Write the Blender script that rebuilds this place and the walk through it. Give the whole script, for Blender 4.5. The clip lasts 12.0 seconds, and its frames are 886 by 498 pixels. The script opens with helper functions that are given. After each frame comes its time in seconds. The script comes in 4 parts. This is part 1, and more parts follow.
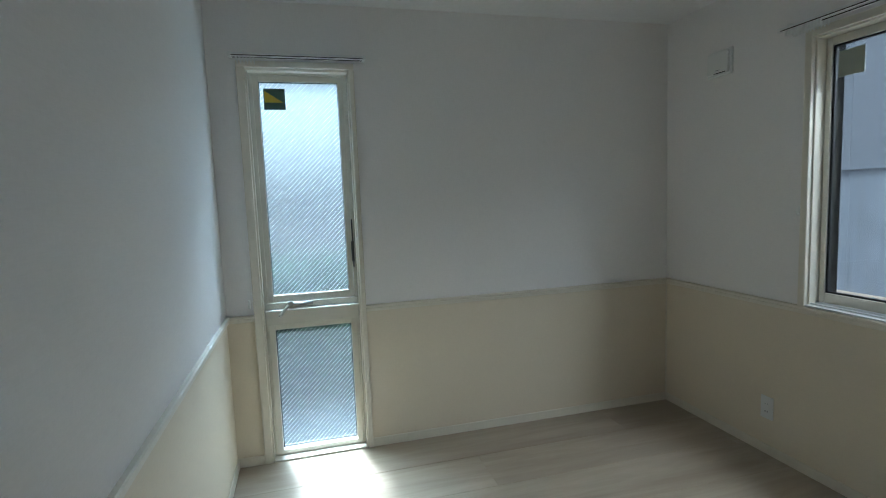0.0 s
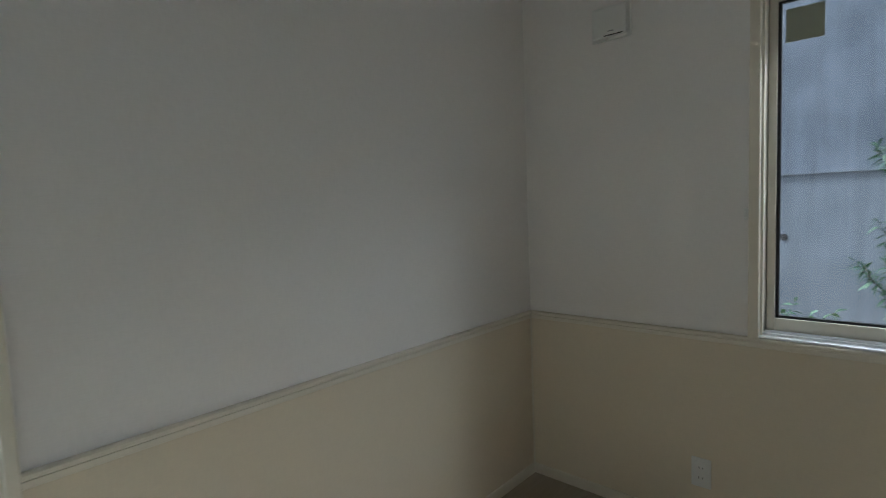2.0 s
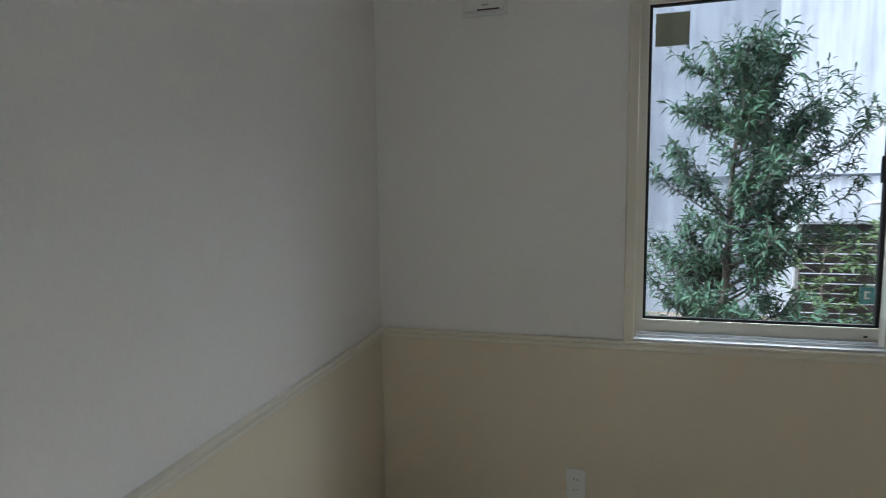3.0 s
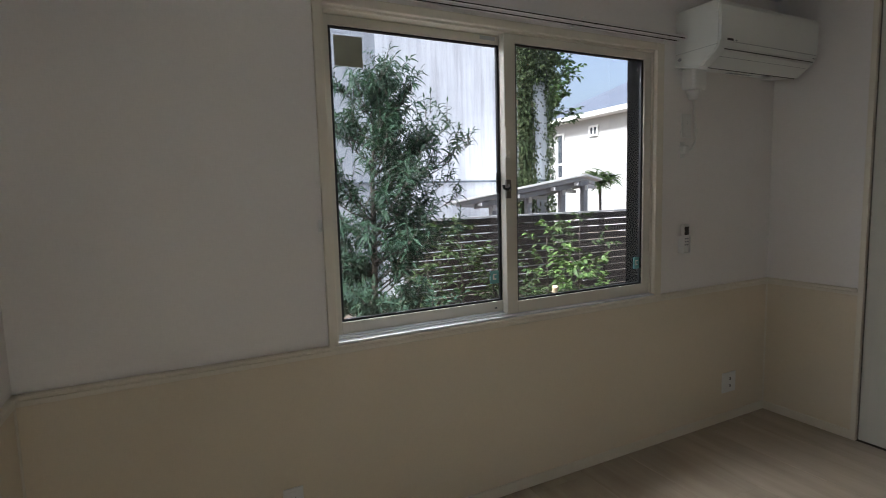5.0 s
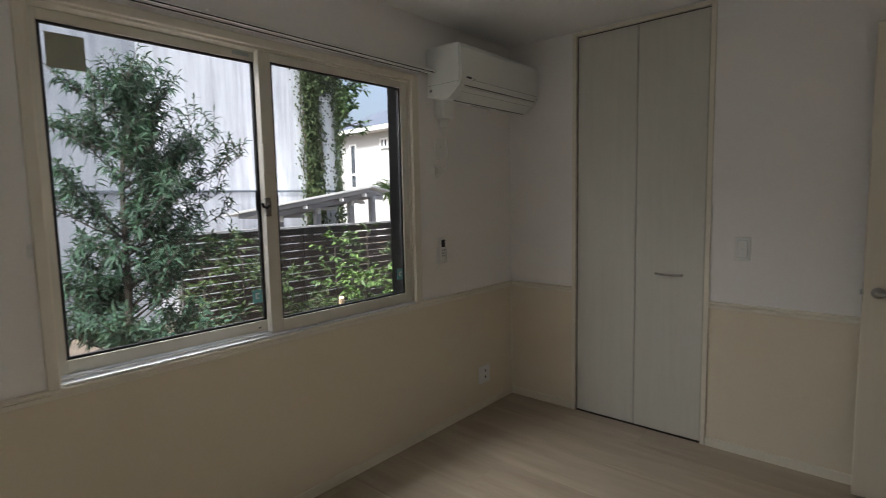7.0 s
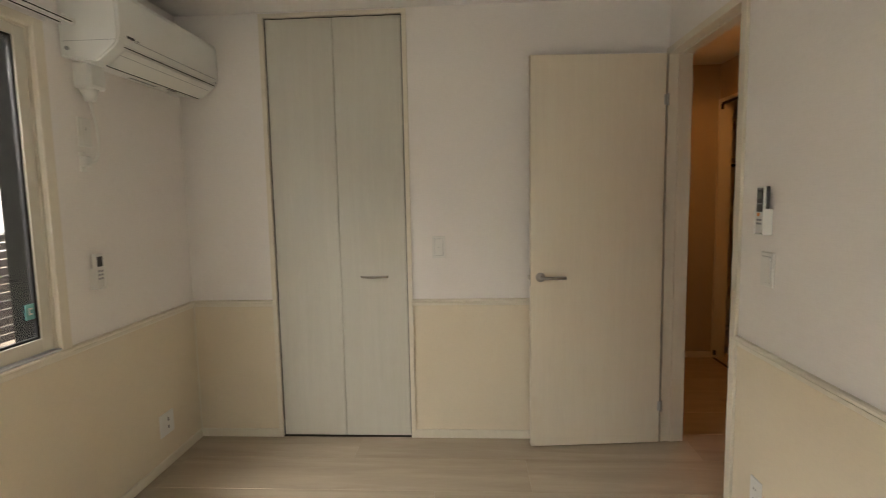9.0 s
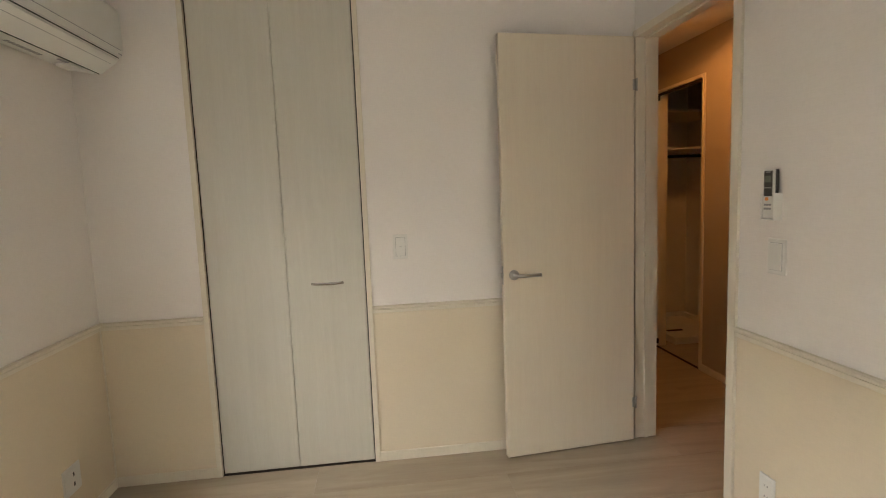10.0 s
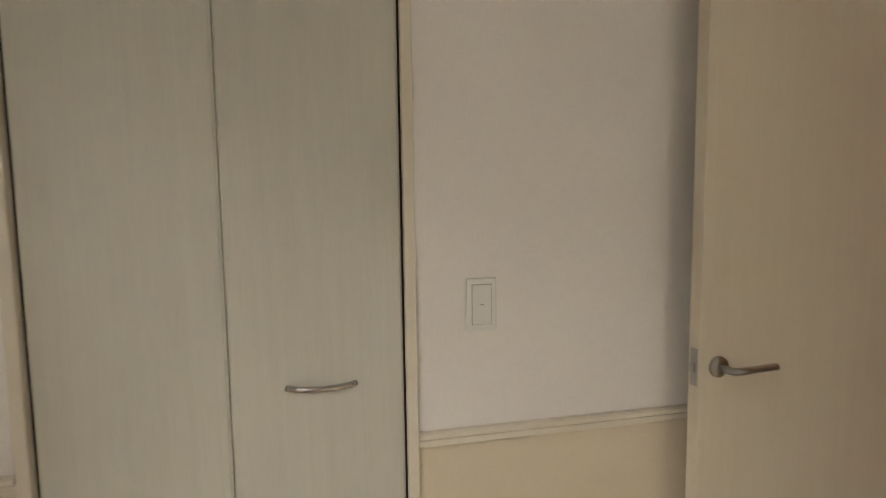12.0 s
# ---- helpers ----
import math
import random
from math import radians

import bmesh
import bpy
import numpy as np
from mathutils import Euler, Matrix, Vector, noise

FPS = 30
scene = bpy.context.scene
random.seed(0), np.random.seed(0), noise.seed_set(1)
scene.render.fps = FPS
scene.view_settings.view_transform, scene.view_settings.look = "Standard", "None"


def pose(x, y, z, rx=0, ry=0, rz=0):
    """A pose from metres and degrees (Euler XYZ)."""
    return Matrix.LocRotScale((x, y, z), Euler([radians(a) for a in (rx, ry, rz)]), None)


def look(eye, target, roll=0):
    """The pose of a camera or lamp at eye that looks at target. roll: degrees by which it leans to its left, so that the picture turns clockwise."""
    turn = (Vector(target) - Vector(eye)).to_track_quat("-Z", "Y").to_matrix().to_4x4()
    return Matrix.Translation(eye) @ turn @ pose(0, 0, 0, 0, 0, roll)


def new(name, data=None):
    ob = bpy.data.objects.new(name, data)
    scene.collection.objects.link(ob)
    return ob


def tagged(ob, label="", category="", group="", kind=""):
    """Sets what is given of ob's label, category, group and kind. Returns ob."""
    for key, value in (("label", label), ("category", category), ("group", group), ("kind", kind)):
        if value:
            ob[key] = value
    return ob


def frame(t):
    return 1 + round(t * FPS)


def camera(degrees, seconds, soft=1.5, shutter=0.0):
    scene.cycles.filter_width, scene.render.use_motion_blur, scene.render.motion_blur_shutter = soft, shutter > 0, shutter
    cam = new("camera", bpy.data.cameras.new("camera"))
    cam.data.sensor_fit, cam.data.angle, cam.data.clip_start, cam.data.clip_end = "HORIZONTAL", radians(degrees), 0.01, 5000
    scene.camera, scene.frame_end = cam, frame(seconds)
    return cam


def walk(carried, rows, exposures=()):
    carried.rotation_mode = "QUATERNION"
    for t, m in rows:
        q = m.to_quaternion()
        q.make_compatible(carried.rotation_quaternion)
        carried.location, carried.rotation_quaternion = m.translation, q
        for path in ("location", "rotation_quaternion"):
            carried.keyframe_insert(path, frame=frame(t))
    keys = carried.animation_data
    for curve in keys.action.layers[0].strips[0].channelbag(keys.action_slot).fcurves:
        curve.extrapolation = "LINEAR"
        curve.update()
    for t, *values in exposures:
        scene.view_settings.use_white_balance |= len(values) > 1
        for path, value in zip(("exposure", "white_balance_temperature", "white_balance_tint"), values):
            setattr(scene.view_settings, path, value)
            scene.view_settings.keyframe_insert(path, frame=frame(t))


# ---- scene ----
cam = camera(81.5, 12.0, soft=0.95, shutter=0.25)
PATH = [
    (0, (-2.237, 0.774, 1.381), (-1.721, 2.696, 1.181), -2.2),
    (0.5, (-2.196, 1.096, 1.417), (-1.701, 3.019, 1.181), -2.1),
    (1, (-2.129, 1.48, 1.361), (-1.519, 3.375, 1.164), -1.8),
    (1.5, (-2.099, 1.865, 1.346), (-1.082, 3.582, 1.206), -2.0),
    (2, (-2.093, 2.223, 1.321), (-0.618, 3.564, 1.16), -2.3),
    (2.5, (-1.99, 2.561, 1.315), (-0.234, 3.505, 1.153), -1.0),
    (3, (-1.912, 2.815, 1.318), (0.015, 3.313, 1.127), -0.7),
    (3.5, (-1.81, 3.027, 1.292), (0.179, 3.134, 1.119), -0.2),
    (3.7, (-1.776, 3.096, 1.289), (0.214, 2.962, 1.134), -1.0),
    (5.3, (-1.88, 3.08, 1.361), (-0.148, 2.102, 1.152), -1.5),
    (5.5, (-1.9, 3.074, 1.363), (-0.204, 2.034, 1.162), -1.6),
    (6, (-1.954, 3.058, 1.377), (-0.332, 1.904, 1.188), -1.5),
    (6.5, (-1.997, 3.037, 1.385), (-0.507, 1.716, 1.191), -1.5),
    (6.7, (-2.012, 3.03, 1.389), (-0.584, 1.643, 1.192), -1.4),
    (8.3, (-1.778, 2.843, 1.372), (-1.191, 0.937, 1.213), 0.1),
    (8.5, (-1.743, 2.844, 1.367), (-1.266, 0.909, 1.2), 0.3),
    (9, (-1.611, 2.833, 1.374), (-1.496, 0.847, 1.175), -1.1),
    (9.5, (-1.486, 2.747, 1.359), (-1.673, 0.769, 1.129), -1.4),
    (10, (-1.331, 2.542, 1.352), (-1.568, 0.567, 1.139), -2.2),
    (10.5, (-1.195, 2.305, 1.323), (-1.556, 0.35, 1.104), -1.8),
    (11, (-1.123, 1.962, 1.312), (-1.573, 0.023, 1.119), -1.7),
    (11.5, (-1.061, 1.534, 1.36), (-1.457, -0.413, 1.13), 0.8),
    (12, (-1.099, 1.131, 1.332), (-1.508, -0.819, 1.158), -0.8),
]
EXPOSURES = [(0, 1.36, 5080, 0), (1.0, 1.26, 5200, 1), (1.5, 1.22, 5220, 2), (2.0, 1.23, 5400, 4), (2.5, 1.42, 5400, 5), (3.0, 1.45, 5300, 6), (5.3, 1.2, 5850, 12), (6.7, 1.18, 5950, 12), (8.5, 1.9, 6850, 13), (9.0, 2.33, 6900, 12), (9.5, 2.55, 6880, 13), (11, 2.62, 6950, 13), (12, 2.34, 6950, 13)]
walk(cam, [(t, look(e, g, r)) for t, e, g, r in PATH], EXPOSURES)

# ---- light ----
world = bpy.data.worlds.new("sky")
scene.world = world
world.use_nodes = True
wn = world.node_tree
sky = wn.nodes.new("ShaderNodeTexSky")
sky.sky_type = "NISHITA"
sky.sun_disc = False
sky.dust_density = 6.0
SUN_ELEV, SUN_AZ = 48.0, -12.0            # degrees; azimuth clockwise from +y (north)
sky.sun_elevation = radians(SUN_ELEV)
sky.sun_rotation = radians(SUN_AZ)
haze = wn.nodes.new("ShaderNodeHueSaturation")
haze.inputs["Saturation"].default_value, haze.inputs["Value"].default_value = 0.68, 0.97
wn.links.new(sky.outputs[0], haze.inputs["Color"])
wn.links.new(haze.outputs[0], wn.nodes["Background"].inputs[0])
wn.nodes["Background"].inputs[1].default_value = 0.12


def lamp(name, kind, energy, color, m, **more):
    data = bpy.data.lights.new(name, kind)
    data.energy, data.color = energy, color
    ob = new(name, data)
    ob.matrix_world = m
    return ob


sun_dir = Vector((math.sin(radians(SUN_AZ)) * math.cos(radians(SUN_ELEV)), math.cos(radians(SUN_AZ)) * math.cos(radians(SUN_ELEV)), math.sin(radians(SUN_ELEV))))
sun = lamp("sun", "SUN", 4.4, (1.0, 0.95, 0.88), look(sun_dir * 30, (0, 0, 0)))
sun.data.angle = radians(9.0)



def sky_fill(name, eye, target, w, h, energy, color):
    """Added area lamp standing in for sky light through a window, from above its head."""
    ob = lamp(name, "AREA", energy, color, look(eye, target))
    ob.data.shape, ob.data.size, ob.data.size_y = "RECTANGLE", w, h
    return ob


sky_fill("sky_fill_east", (0.75, 1.79, 2.58), (-1.5, 1.79, 0.85), 1.8, 0.62, 20.5, (0.99, 0.955, 0.91))
# this added lamp also fills in sunlight spread by the figured glass
sky_fill("sky_fill_north", (-2.22, 4.10, 2.62), (-2.22, 2.9, 0.5), 0.55, 0.70, 45, (0.78, 0.90, 1.0))
hall = lamp("hall_downlight_bulb", "SPOT", 3.1, (1.0, 0.42, 0.11), look((-3.08, -0.42, 2.355), (-3.08, -0.42, 0)))
hall.data.spot_size, hall.data.spot_blend, hall.data.shadow_soft_size = radians(172), 0.35, 0.05

# ---- materials ----


def nodes_of(name):
    m = bpy.data.materials.new(name)
    m.use_nodes = True
    nt = m.node_tree
    return m, nt, nt.nodes["Principled BSDF"]


def node(nt, kind, **inputs):
    n = nt.nodes.new(kind)
    for k, v in inputs.items():
        n.inputs[k.replace("_", " ")].default_value = v
    return n


def coords(nt, scale=(1, 1, 1)):
    tc = nt.nodes.new("ShaderNodeTexCoord")
    mp = nt.nodes.new("ShaderNodeMapping")
    mp.inputs["Scale"].default_value = scale
    nt.links.new(tc.outputs["Object"], mp.inputs["Vector"])
    return mp.outputs["Vector"]


def ramp(nt, fac, stops):
    r = nt.nodes.new("ShaderNodeValToRGB")
    e = r.color_ramp.elements
    while len(e) < len(stops):
        e.new(0.5)
    for el, (p, c) in zip(e, stops):
        el.position, el.color = p, (*c, 1)
    nt.links.new(fac, r.inputs["Fac"])
    return r.outputs["Color"]


def mixc(nt, fac, a, b, mode="MIX"):
    n = nt.nodes.new("ShaderNodeMix")
    n.data_type, n.blend_type = "RGBA", mode
    for sock, v in ((n.inputs[0], fac), (n.inputs[6], a), (n.inputs[7], b)):
        if isinstance(v, bpy.types.NodeSocket):
            nt.links.new(v, sock)
        else:
            sock.default_value = (*v, 1) if isinstance(v, tuple) else v
    return n.outputs[2]


def bump(nt, bsdf, height, strength, distance):
    b = nt.nodes.new("ShaderNodeBump")
    b.inputs["Strength"].default_value, b.inputs["Distance"].default_value = strength, distance
    nt.links.new(height, b.inputs["Height"])
    nt.links.new(b.outputs["Normal"], bsdf.inputs["Normal"])


def paint(name, color, rough=0.5, metal=0.0, vary=0.06, scale=3.0, fine=120.0, bumps=0.05, spec=0.5):
    m, nt, b = nodes_of(name)
    v = coords(nt)
    big = node(nt, "ShaderNodeTexNoise", Scale=scale, Detail=3.0)
    nt.links.new(v, big.inputs["Vector"])
    sm = node(nt, "ShaderNodeTexNoise", Scale=fine, Detail=2.0)
    nt.links.new(v, sm.inputs["Vector"])
    lo = tuple(c * (1 - vary) for c in color)
    hi = tuple(min(1, c * (1 + vary)) for c in color)
    nt.links.new(ramp(nt, big.outputs["Fac"], [(0.3, lo), (0.7, hi)]), b.inputs["Base Color"])
    b.inputs["Roughness"].default_value, b.inputs["Metallic"].default_value = rough, metal
    b.inputs["Specular IOR Level"].default_value = spec
    if bumps:
        bump(nt, b, sm.outputs["Fac"], bumps, 0.001)
    return m


def wallpaper(name, color, weave=260.0):
    """Vinyl paper with a fine woven relief and faint shade between strips."""
    m, nt, b = nodes_of(name)
    v = coords(nt)
    threads = []
    for s in ((weave, weave, 40.0), (30.0, 30.0, weave * 1.2)):
        n = node(nt, "ShaderNodeTexNoise", Scale=1.0, Detail=2.0)
        nt.links.new(coords(nt, s), n.inputs["Vector"])
        threads.append(n.outputs["Fac"])
    add = nt.nodes.new("ShaderNodeMath")
    add.operation = "ADD"
    nt.links.new(threads[0], add.inputs[0])
    nt.links.new(threads[1], add.inputs[1])
    big = node(nt, "ShaderNodeTexNoise", Scale=0.9, Detail=3.0)
    nt.links.new(v, big.inputs["Vector"])
    base = ramp(nt, big.outputs["Fac"], [(0.3, tuple(c * 0.965 for c in color)), (0.7, color)])
    half = nt.nodes.new("ShaderNodeMath")
    half.operation = "MULTIPLY"
    half.inputs[1].default_value = 0.5
    nt.links.new(add.outputs[0], half.inputs[0])
    tint = ramp(nt, half.outputs[0], [(0.35, (0.96, 0.96, 0.96)), (0.6, (1, 1, 1))])
    nt.links.new(mixc(nt, 1.0, base, tint, "MULTIPLY"), b.inputs["Base Color"])
    b.inputs["Roughness"].default_value = 0.72
    b.inputs["Specular IOR Level"].default_value = 0.3
    bump(nt, b, add.outputs[0], 0.16, 0.0006)
    return m


def wood(name, dark, light, along=(1, 12, 12), rough=0.4, grain=1.0, per_piece=0.0, bumps=0.1, spec=0.5):
    """Printed or stained wood; along stretches the grain."""
    m, nt, b = nodes_of(name)
    v = coords(nt, along)
    info = nt.nodes.new("ShaderNodeObjectInfo")
    shift = nt.nodes.new("ShaderNodeVectorMath")
    shift.operation = "MULTIPLY_ADD"
    shift.inputs[1].default_value = (31, 17, 23)
    nt.links.new(info.outputs["Random"], shift.inputs[0])
    nt.links.new(v, shift.inputs[2])
    n1 = node(nt, "ShaderNodeTexNoise", Scale=1.6, Detail=5.0, Roughness=0.6, Distortion=0.6)
    n2 = node(nt, "ShaderNodeTexNoise", Scale=14.0, Detail=3.0, Roughness=0.6)
    for n in (n1, n2):
        nt.links.new(shift.outputs[0], n.inputs["Vector"])
    c1 = ramp(nt, n1.outputs["Fac"], [(0.5 - 0.22 / grain, dark), (0.5 + 0.18 / grain, light)])
    c2 = ramp(nt, n2.outputs["Fac"], [(0.3, (0.965, 0.96, 0.955)), (0.62, (1, 1, 1))])
    out = mixc(nt, 1.0, c1, c2, "MULTIPLY")
    if per_piece:
        r = ramp(nt, info.outputs["Random"], [(0, (1 - per_piece,) * 3), (1, (1, 1, 1))])
        out = mixc(nt, 1.0, out, r, "MULTIPLY")
    nt.links.new(out, b.inputs["Base Color"])
    b.inputs["Roughness"].default_value = rough
    b.inputs["Specular IOR Level"].default_value = spec
    if bumps:
        bump(nt, b, n2.outputs["Fac"], bumps, 0.001)
    return m


WHITE = wallpaper("white_wallpaper", (0.87, 0.842, 0.812))
CREAM = wallpaper("cream_wallpaper", (0.765, 0.682, 0.535))
CEIL = wallpaper("ceiling_paper", (0.86, 0.855, 0.84), 160)
TRIM = wood("cream_trim", (0.74, 0.69, 0.58), (0.77, 0.72, 0.61), (14, 14, 2), 0.42, 0.8, 0, 0.02)
BOARD = wood("pale_board", (0.325, 0.264, 0.188), (0.455, 0.387, 0.293), (0.7, 6, 6), 0.33, 1.0, 0.08, 0.06, 0.5)
DOORWOOD = wood("door_wood", (0.725, 0.655, 0.53), (0.76, 0.695, 0.57), (26, 26, 1.2), 0.42, 0.8, 0, 0.03)
CLOSETWOOD = wood("closet_wood", (0.585, 0.574, 0.507), (0.63, 0.619, 0.55), (26, 26, 1.2), 0.42, 0.8, 0, 0.03)
GAP = paint("dark_gap", (0.03, 0.022, 0.015), 0.8)
ALU = paint("champagne_aluminium", (0.70, 0.67, 0.58), 0.4, 0.25, 0.02)
SILL = paint("sill_aluminium", (0.72, 0.73, 0.74), 0.3, 0.6, 0.03)
GASKET = paint("black_gasket", (0.012, 0.012, 0.013), 0.55)
DARKFRAME = paint("dark_outer_frame", (0.006, 0.006, 0.006), 0.9, 0.0, spec=0.05)
STEEL = paint("satin_steel", (0.46, 0.45, 0.43), 0.33, 1.0, 0.03, 8, 300, 0.03)
HANDLE = paint("bow_handle_steel", (0.52, 0.50, 0.48), 0.22, 1.0, 0.03, 8, 300, 0.03)
PLASTIC = paint("white_plastic", (0.78, 0.78, 0.75), 0.35, 0, 0.015)
ACWHITE = paint("conditioner_white", (0.76, 0.775, 0.74), 0.38, 0, 0.015)
BLACK = paint("black_plastic", (0.02, 0.02, 0.022), 0.3)
SCREEN = paint("grey_display", (0.18, 0.20, 0.18), 0.2)
GREYP = paint("grey_print", (0.32, 0.33, 0.34), 0.5)
HINGEGREY = paint("grey_hinge", (0.42, 0.42, 0.40), 0.4, 0.3)
ORANGE = paint("orange_button", (0.75, 0.28, 0.06), 0.4)


def glass(name, rough=0.0, tint=(1, 1, 1)):
    m, nt, b = nodes_of(name)
    b.inputs["Base Color"].default_value = (*tint, 1)
    b.inputs["Transmission Weight"].default_value = 1.0
    b.inputs["Roughness"].default_value = rough
    b.inputs["IOR"].default_value = 1.45
    return m


GLASS = glass("clear_glass", 0.0, (0.97, 0.99, 0.985))


def figured_glass():
    """Obscured wired glass: rough, with a hammered net relief, scattering part of the light."""
    m = glass("figured_glass", 0.17, (0.225, 0.27, 0.29))
    nt = m.node_tree
    b = nt.nodes["Principled BSDF"]
    tc = nt.nodes.new("ShaderNodeTexCoord")
    mp = nt.nodes.new("ShaderNodeMapping")
    mp.inputs["Rotation"].default_value = (0, radians(-45), 0)
    nt.links.new(tc.outputs["Object"], mp.inputs["Vector"])
    w = node(nt, "ShaderNodeTexWave", Scale=13.0, Distortion=1.0, Detail=2.0)
    w.wave_type, w.bands_direction, w.wave_profile = "BANDS", "Z", "SIN"
    nt.links.new(mp.outputs["Vector"], w.inputs["Vector"])
    vo = node(nt, "ShaderNodeTexVoronoi", Scale=150.0)
    nt.links.new(tc.outputs["Object"], vo.inputs["Vector"])
    add = nt.nodes.new("ShaderNodeMath")
    add.operation = "ADD"
    nt.links.new(w.outputs["Fac"], add.inputs[0])
    nt.links.new(vo.outputs["Distance"], add.inputs[1])
    bump(nt, b, add.outputs[0], 0.22, 0.003)
    tr = nt.nodes.new("ShaderNodeBsdfTranslucent")
    tr.inputs["Color"].default_value = (0.82, 0.90, 0.98, 1)
    mx = nt.nodes.new("ShaderNodeMixShader")
    mx.inputs[0].default_value = 0.035
    nt.links.new(b.outputs[0], mx.inputs[1])
    nt.links.new(tr.outputs[0], mx.inputs[2])
    nt.links.new(mx.outputs[0], nt.nodes["Material Output"].inputs["Surface"])
    return m


FIGURED = figured_glass()

# ---- building helpers ----


def box(bm, x0, x1, y0, y1, z0, z1, mat=0, bev=0.0):
    m = Matrix.LocRotScale(((x0 + x1) / 2, (y0 + y1) / 2, (z0 + z1) / 2), None, (abs(x1 - x0), abs(y1 - y0), abs(z1 - z0)))
    r = bmesh.ops.create_cube(bm, size=1, matrix=m)
    faces = {f for v in r["verts"] for f in v.link_faces}
    for f in faces:
        f.material_index = mat
    if bev:
        edges = {e for v in r["verts"] for e in v.link_edges}
        bmesh.ops.bevel(bm, geom=list(edges), offset=bev, segments=2, affect="EDGES", profile=0.5)
    return bm


def boxes(*specs, bev=0.0):
    bm = bmesh.new()
    for s in specs:
        box(bm, *s, bev=bev)
    return bm


def cyl(bm, a, b, r0, r1=None, seg=16):
    """A rod or cone from a to b."""
    a, b = Vector(a), Vector(b)
    d = b - a
    m = Matrix.Translation((a + b) / 2) @ d.to_track_quat("Z", "Y").to_matrix().to_4x4()
    bmesh.ops.create_cone(bm, cap_ends=True, segments=seg, radius1=r0, radius2=r0 if r1 is None else r1, depth=d.length, matrix=m)
    return bm


def prism(profile, a, b, axis, flat=True):
    """Extrudes a closed profile of (u, v) from a to b along an axis; u, v are the other two axes in order."""
    bm = bmesh.new()
    rings = []
    for s in (a, b):
        ring = []
        for u, v in profile:
            co = {"x": (s, u, v), "y": (u, s, v), "z": (u, v, s)}[axis]
            ring.append(bm.verts.new(co))
        rings.append(ring)
    n = len(profile)
    for i in range(n):
        bm.faces.new((rings[0][i], rings[0][(i + 1) % n], rings[1][(i + 1) % n], rings[1][i]))
    bm.faces.new(rings[0])
    bm.faces.new(rings[1])
    bmesh.ops.recalc_face_normals(bm, faces=bm.faces)
    return bm


def tube(points, radius, seg=10):
    """A bent round bar through points."""
    bm = bmesh.new()
    pts = [Vector(p) for p in points]
    rings = []
    for i, p in enumerate(pts):
        d = (pts[min(i + 1, len(pts) - 1)] - pts[max(i - 1, 0)]).normalized()
        q = d.to_track_quat("Z", "Y")
        rings.append([bm.verts.new(p + q @ Vector((radius * math.cos(2 * math.pi * k / seg), radius * math.sin(2 * math.pi * k / seg), 0))) for k in range(seg)])
    for a, b in zip(rings, rings[1:]):
        for k in range(seg):
            bm.faces.new((a[k], a[(k + 1) % seg], b[(k + 1) % seg], b[k]))
    bm.faces.new(rings[0])
    bm.faces.new(rings[-1])
    bmesh.ops.recalc_face_normals(bm, faces=bm.faces)
    return bm


def mesh_of(name, bm, *mats, smooth=False):
    me = bpy.data.meshes.new(name)
    bm.to_mesh(me)
    bm.free()
    for m in mats:
        me.materials.append(m)
    if smooth:
        me.shade_smooth()
    return me


def solid(name, bm, *mats, label="", category="", kind="", group="", smooth=False):
    return tagged(new(name, mesh_of(name, bm, *mats, smooth=smooth)), label, category, group, kind)


def thing(name, at, label="", category="", group="", kind=""):
    ob = new(name)
    ob.location = at
    ob.empty_display_size = 0.05
    return tagged(ob, label, category, group, kind)


def part(name, bm, material, parent, label="", smooth=False):
    """One mesh under a thing or a part; its shape is given in the world's metres."""
    ob = new(name, mesh_of(name, bm, material, smooth=smooth))
    ob.parent = parent
    top, off = parent, Vector(parent.location)
    while top.parent:
        top = top.parent
        off += Vector(top.location)
    if parent.type == "EMPTY":
        ob.matrix_parent_inverse = Matrix.Translation(-off)
    return tagged(ob, label)


# ---- the room's shell ----
XW, YN, H = -2.65, 3.57, 2.385            # west wall, north wall, ceiling; east wall x = 0, south wall y = 0
RAIL0, RAIL1 = 0.774, 0.811


def wall(name, spans, axis, face, thick, label):
    """spans: (from, to, z0, z1) along the wall; split at the rail into cream below and white above."""
    bm = bmesh.new()
    lo, hi = sorted((face, face + thick))
    for a, b, z0, z1 in spans:
        for c0, c1, mat in ((z0, min(z1, 0.79), 1), (max(z0, 0.79), z1, 0)):
            if c1 - c0 > 1e-4:
                box(bm, *((a, b, lo, hi) if axis == "x" else (lo, hi, a, b)), c0, c1, mat)
    return solid(name, bm, WHITE, CREAM, label=label, category="wall", kind="structure")


NX0, NX1, NZ = -2.478, -1.958, 2.062       # north window's opening
EY0, EY1, EZ0, EZ1 = 0.965, 2.615, 0.812, 2.03   # east window's opening
CX0, CX1, CZ = -1.250, -0.492, 2.358       # closet's opening
DY0, DY1, DZ = 0.022, 0.752, 2.092         # doorway in the west wall
wall("wall_north", [(XW - 0.105, NX0, 0, H), (NX0, NX1, NZ, H), (NX1, 0.16, 0, H)], "x", YN, 0.16, "white and cream papered wall around a tall narrow window")
wall("wall_east", [(0, EY0, 0, H), (EY0, EY1, 0, EZ0), (EY0, EY1, EZ1, H), (EY1, YN, 0, H)], "y", 0.0, 0.16, "white and cream papered wall with a wide sliding window")
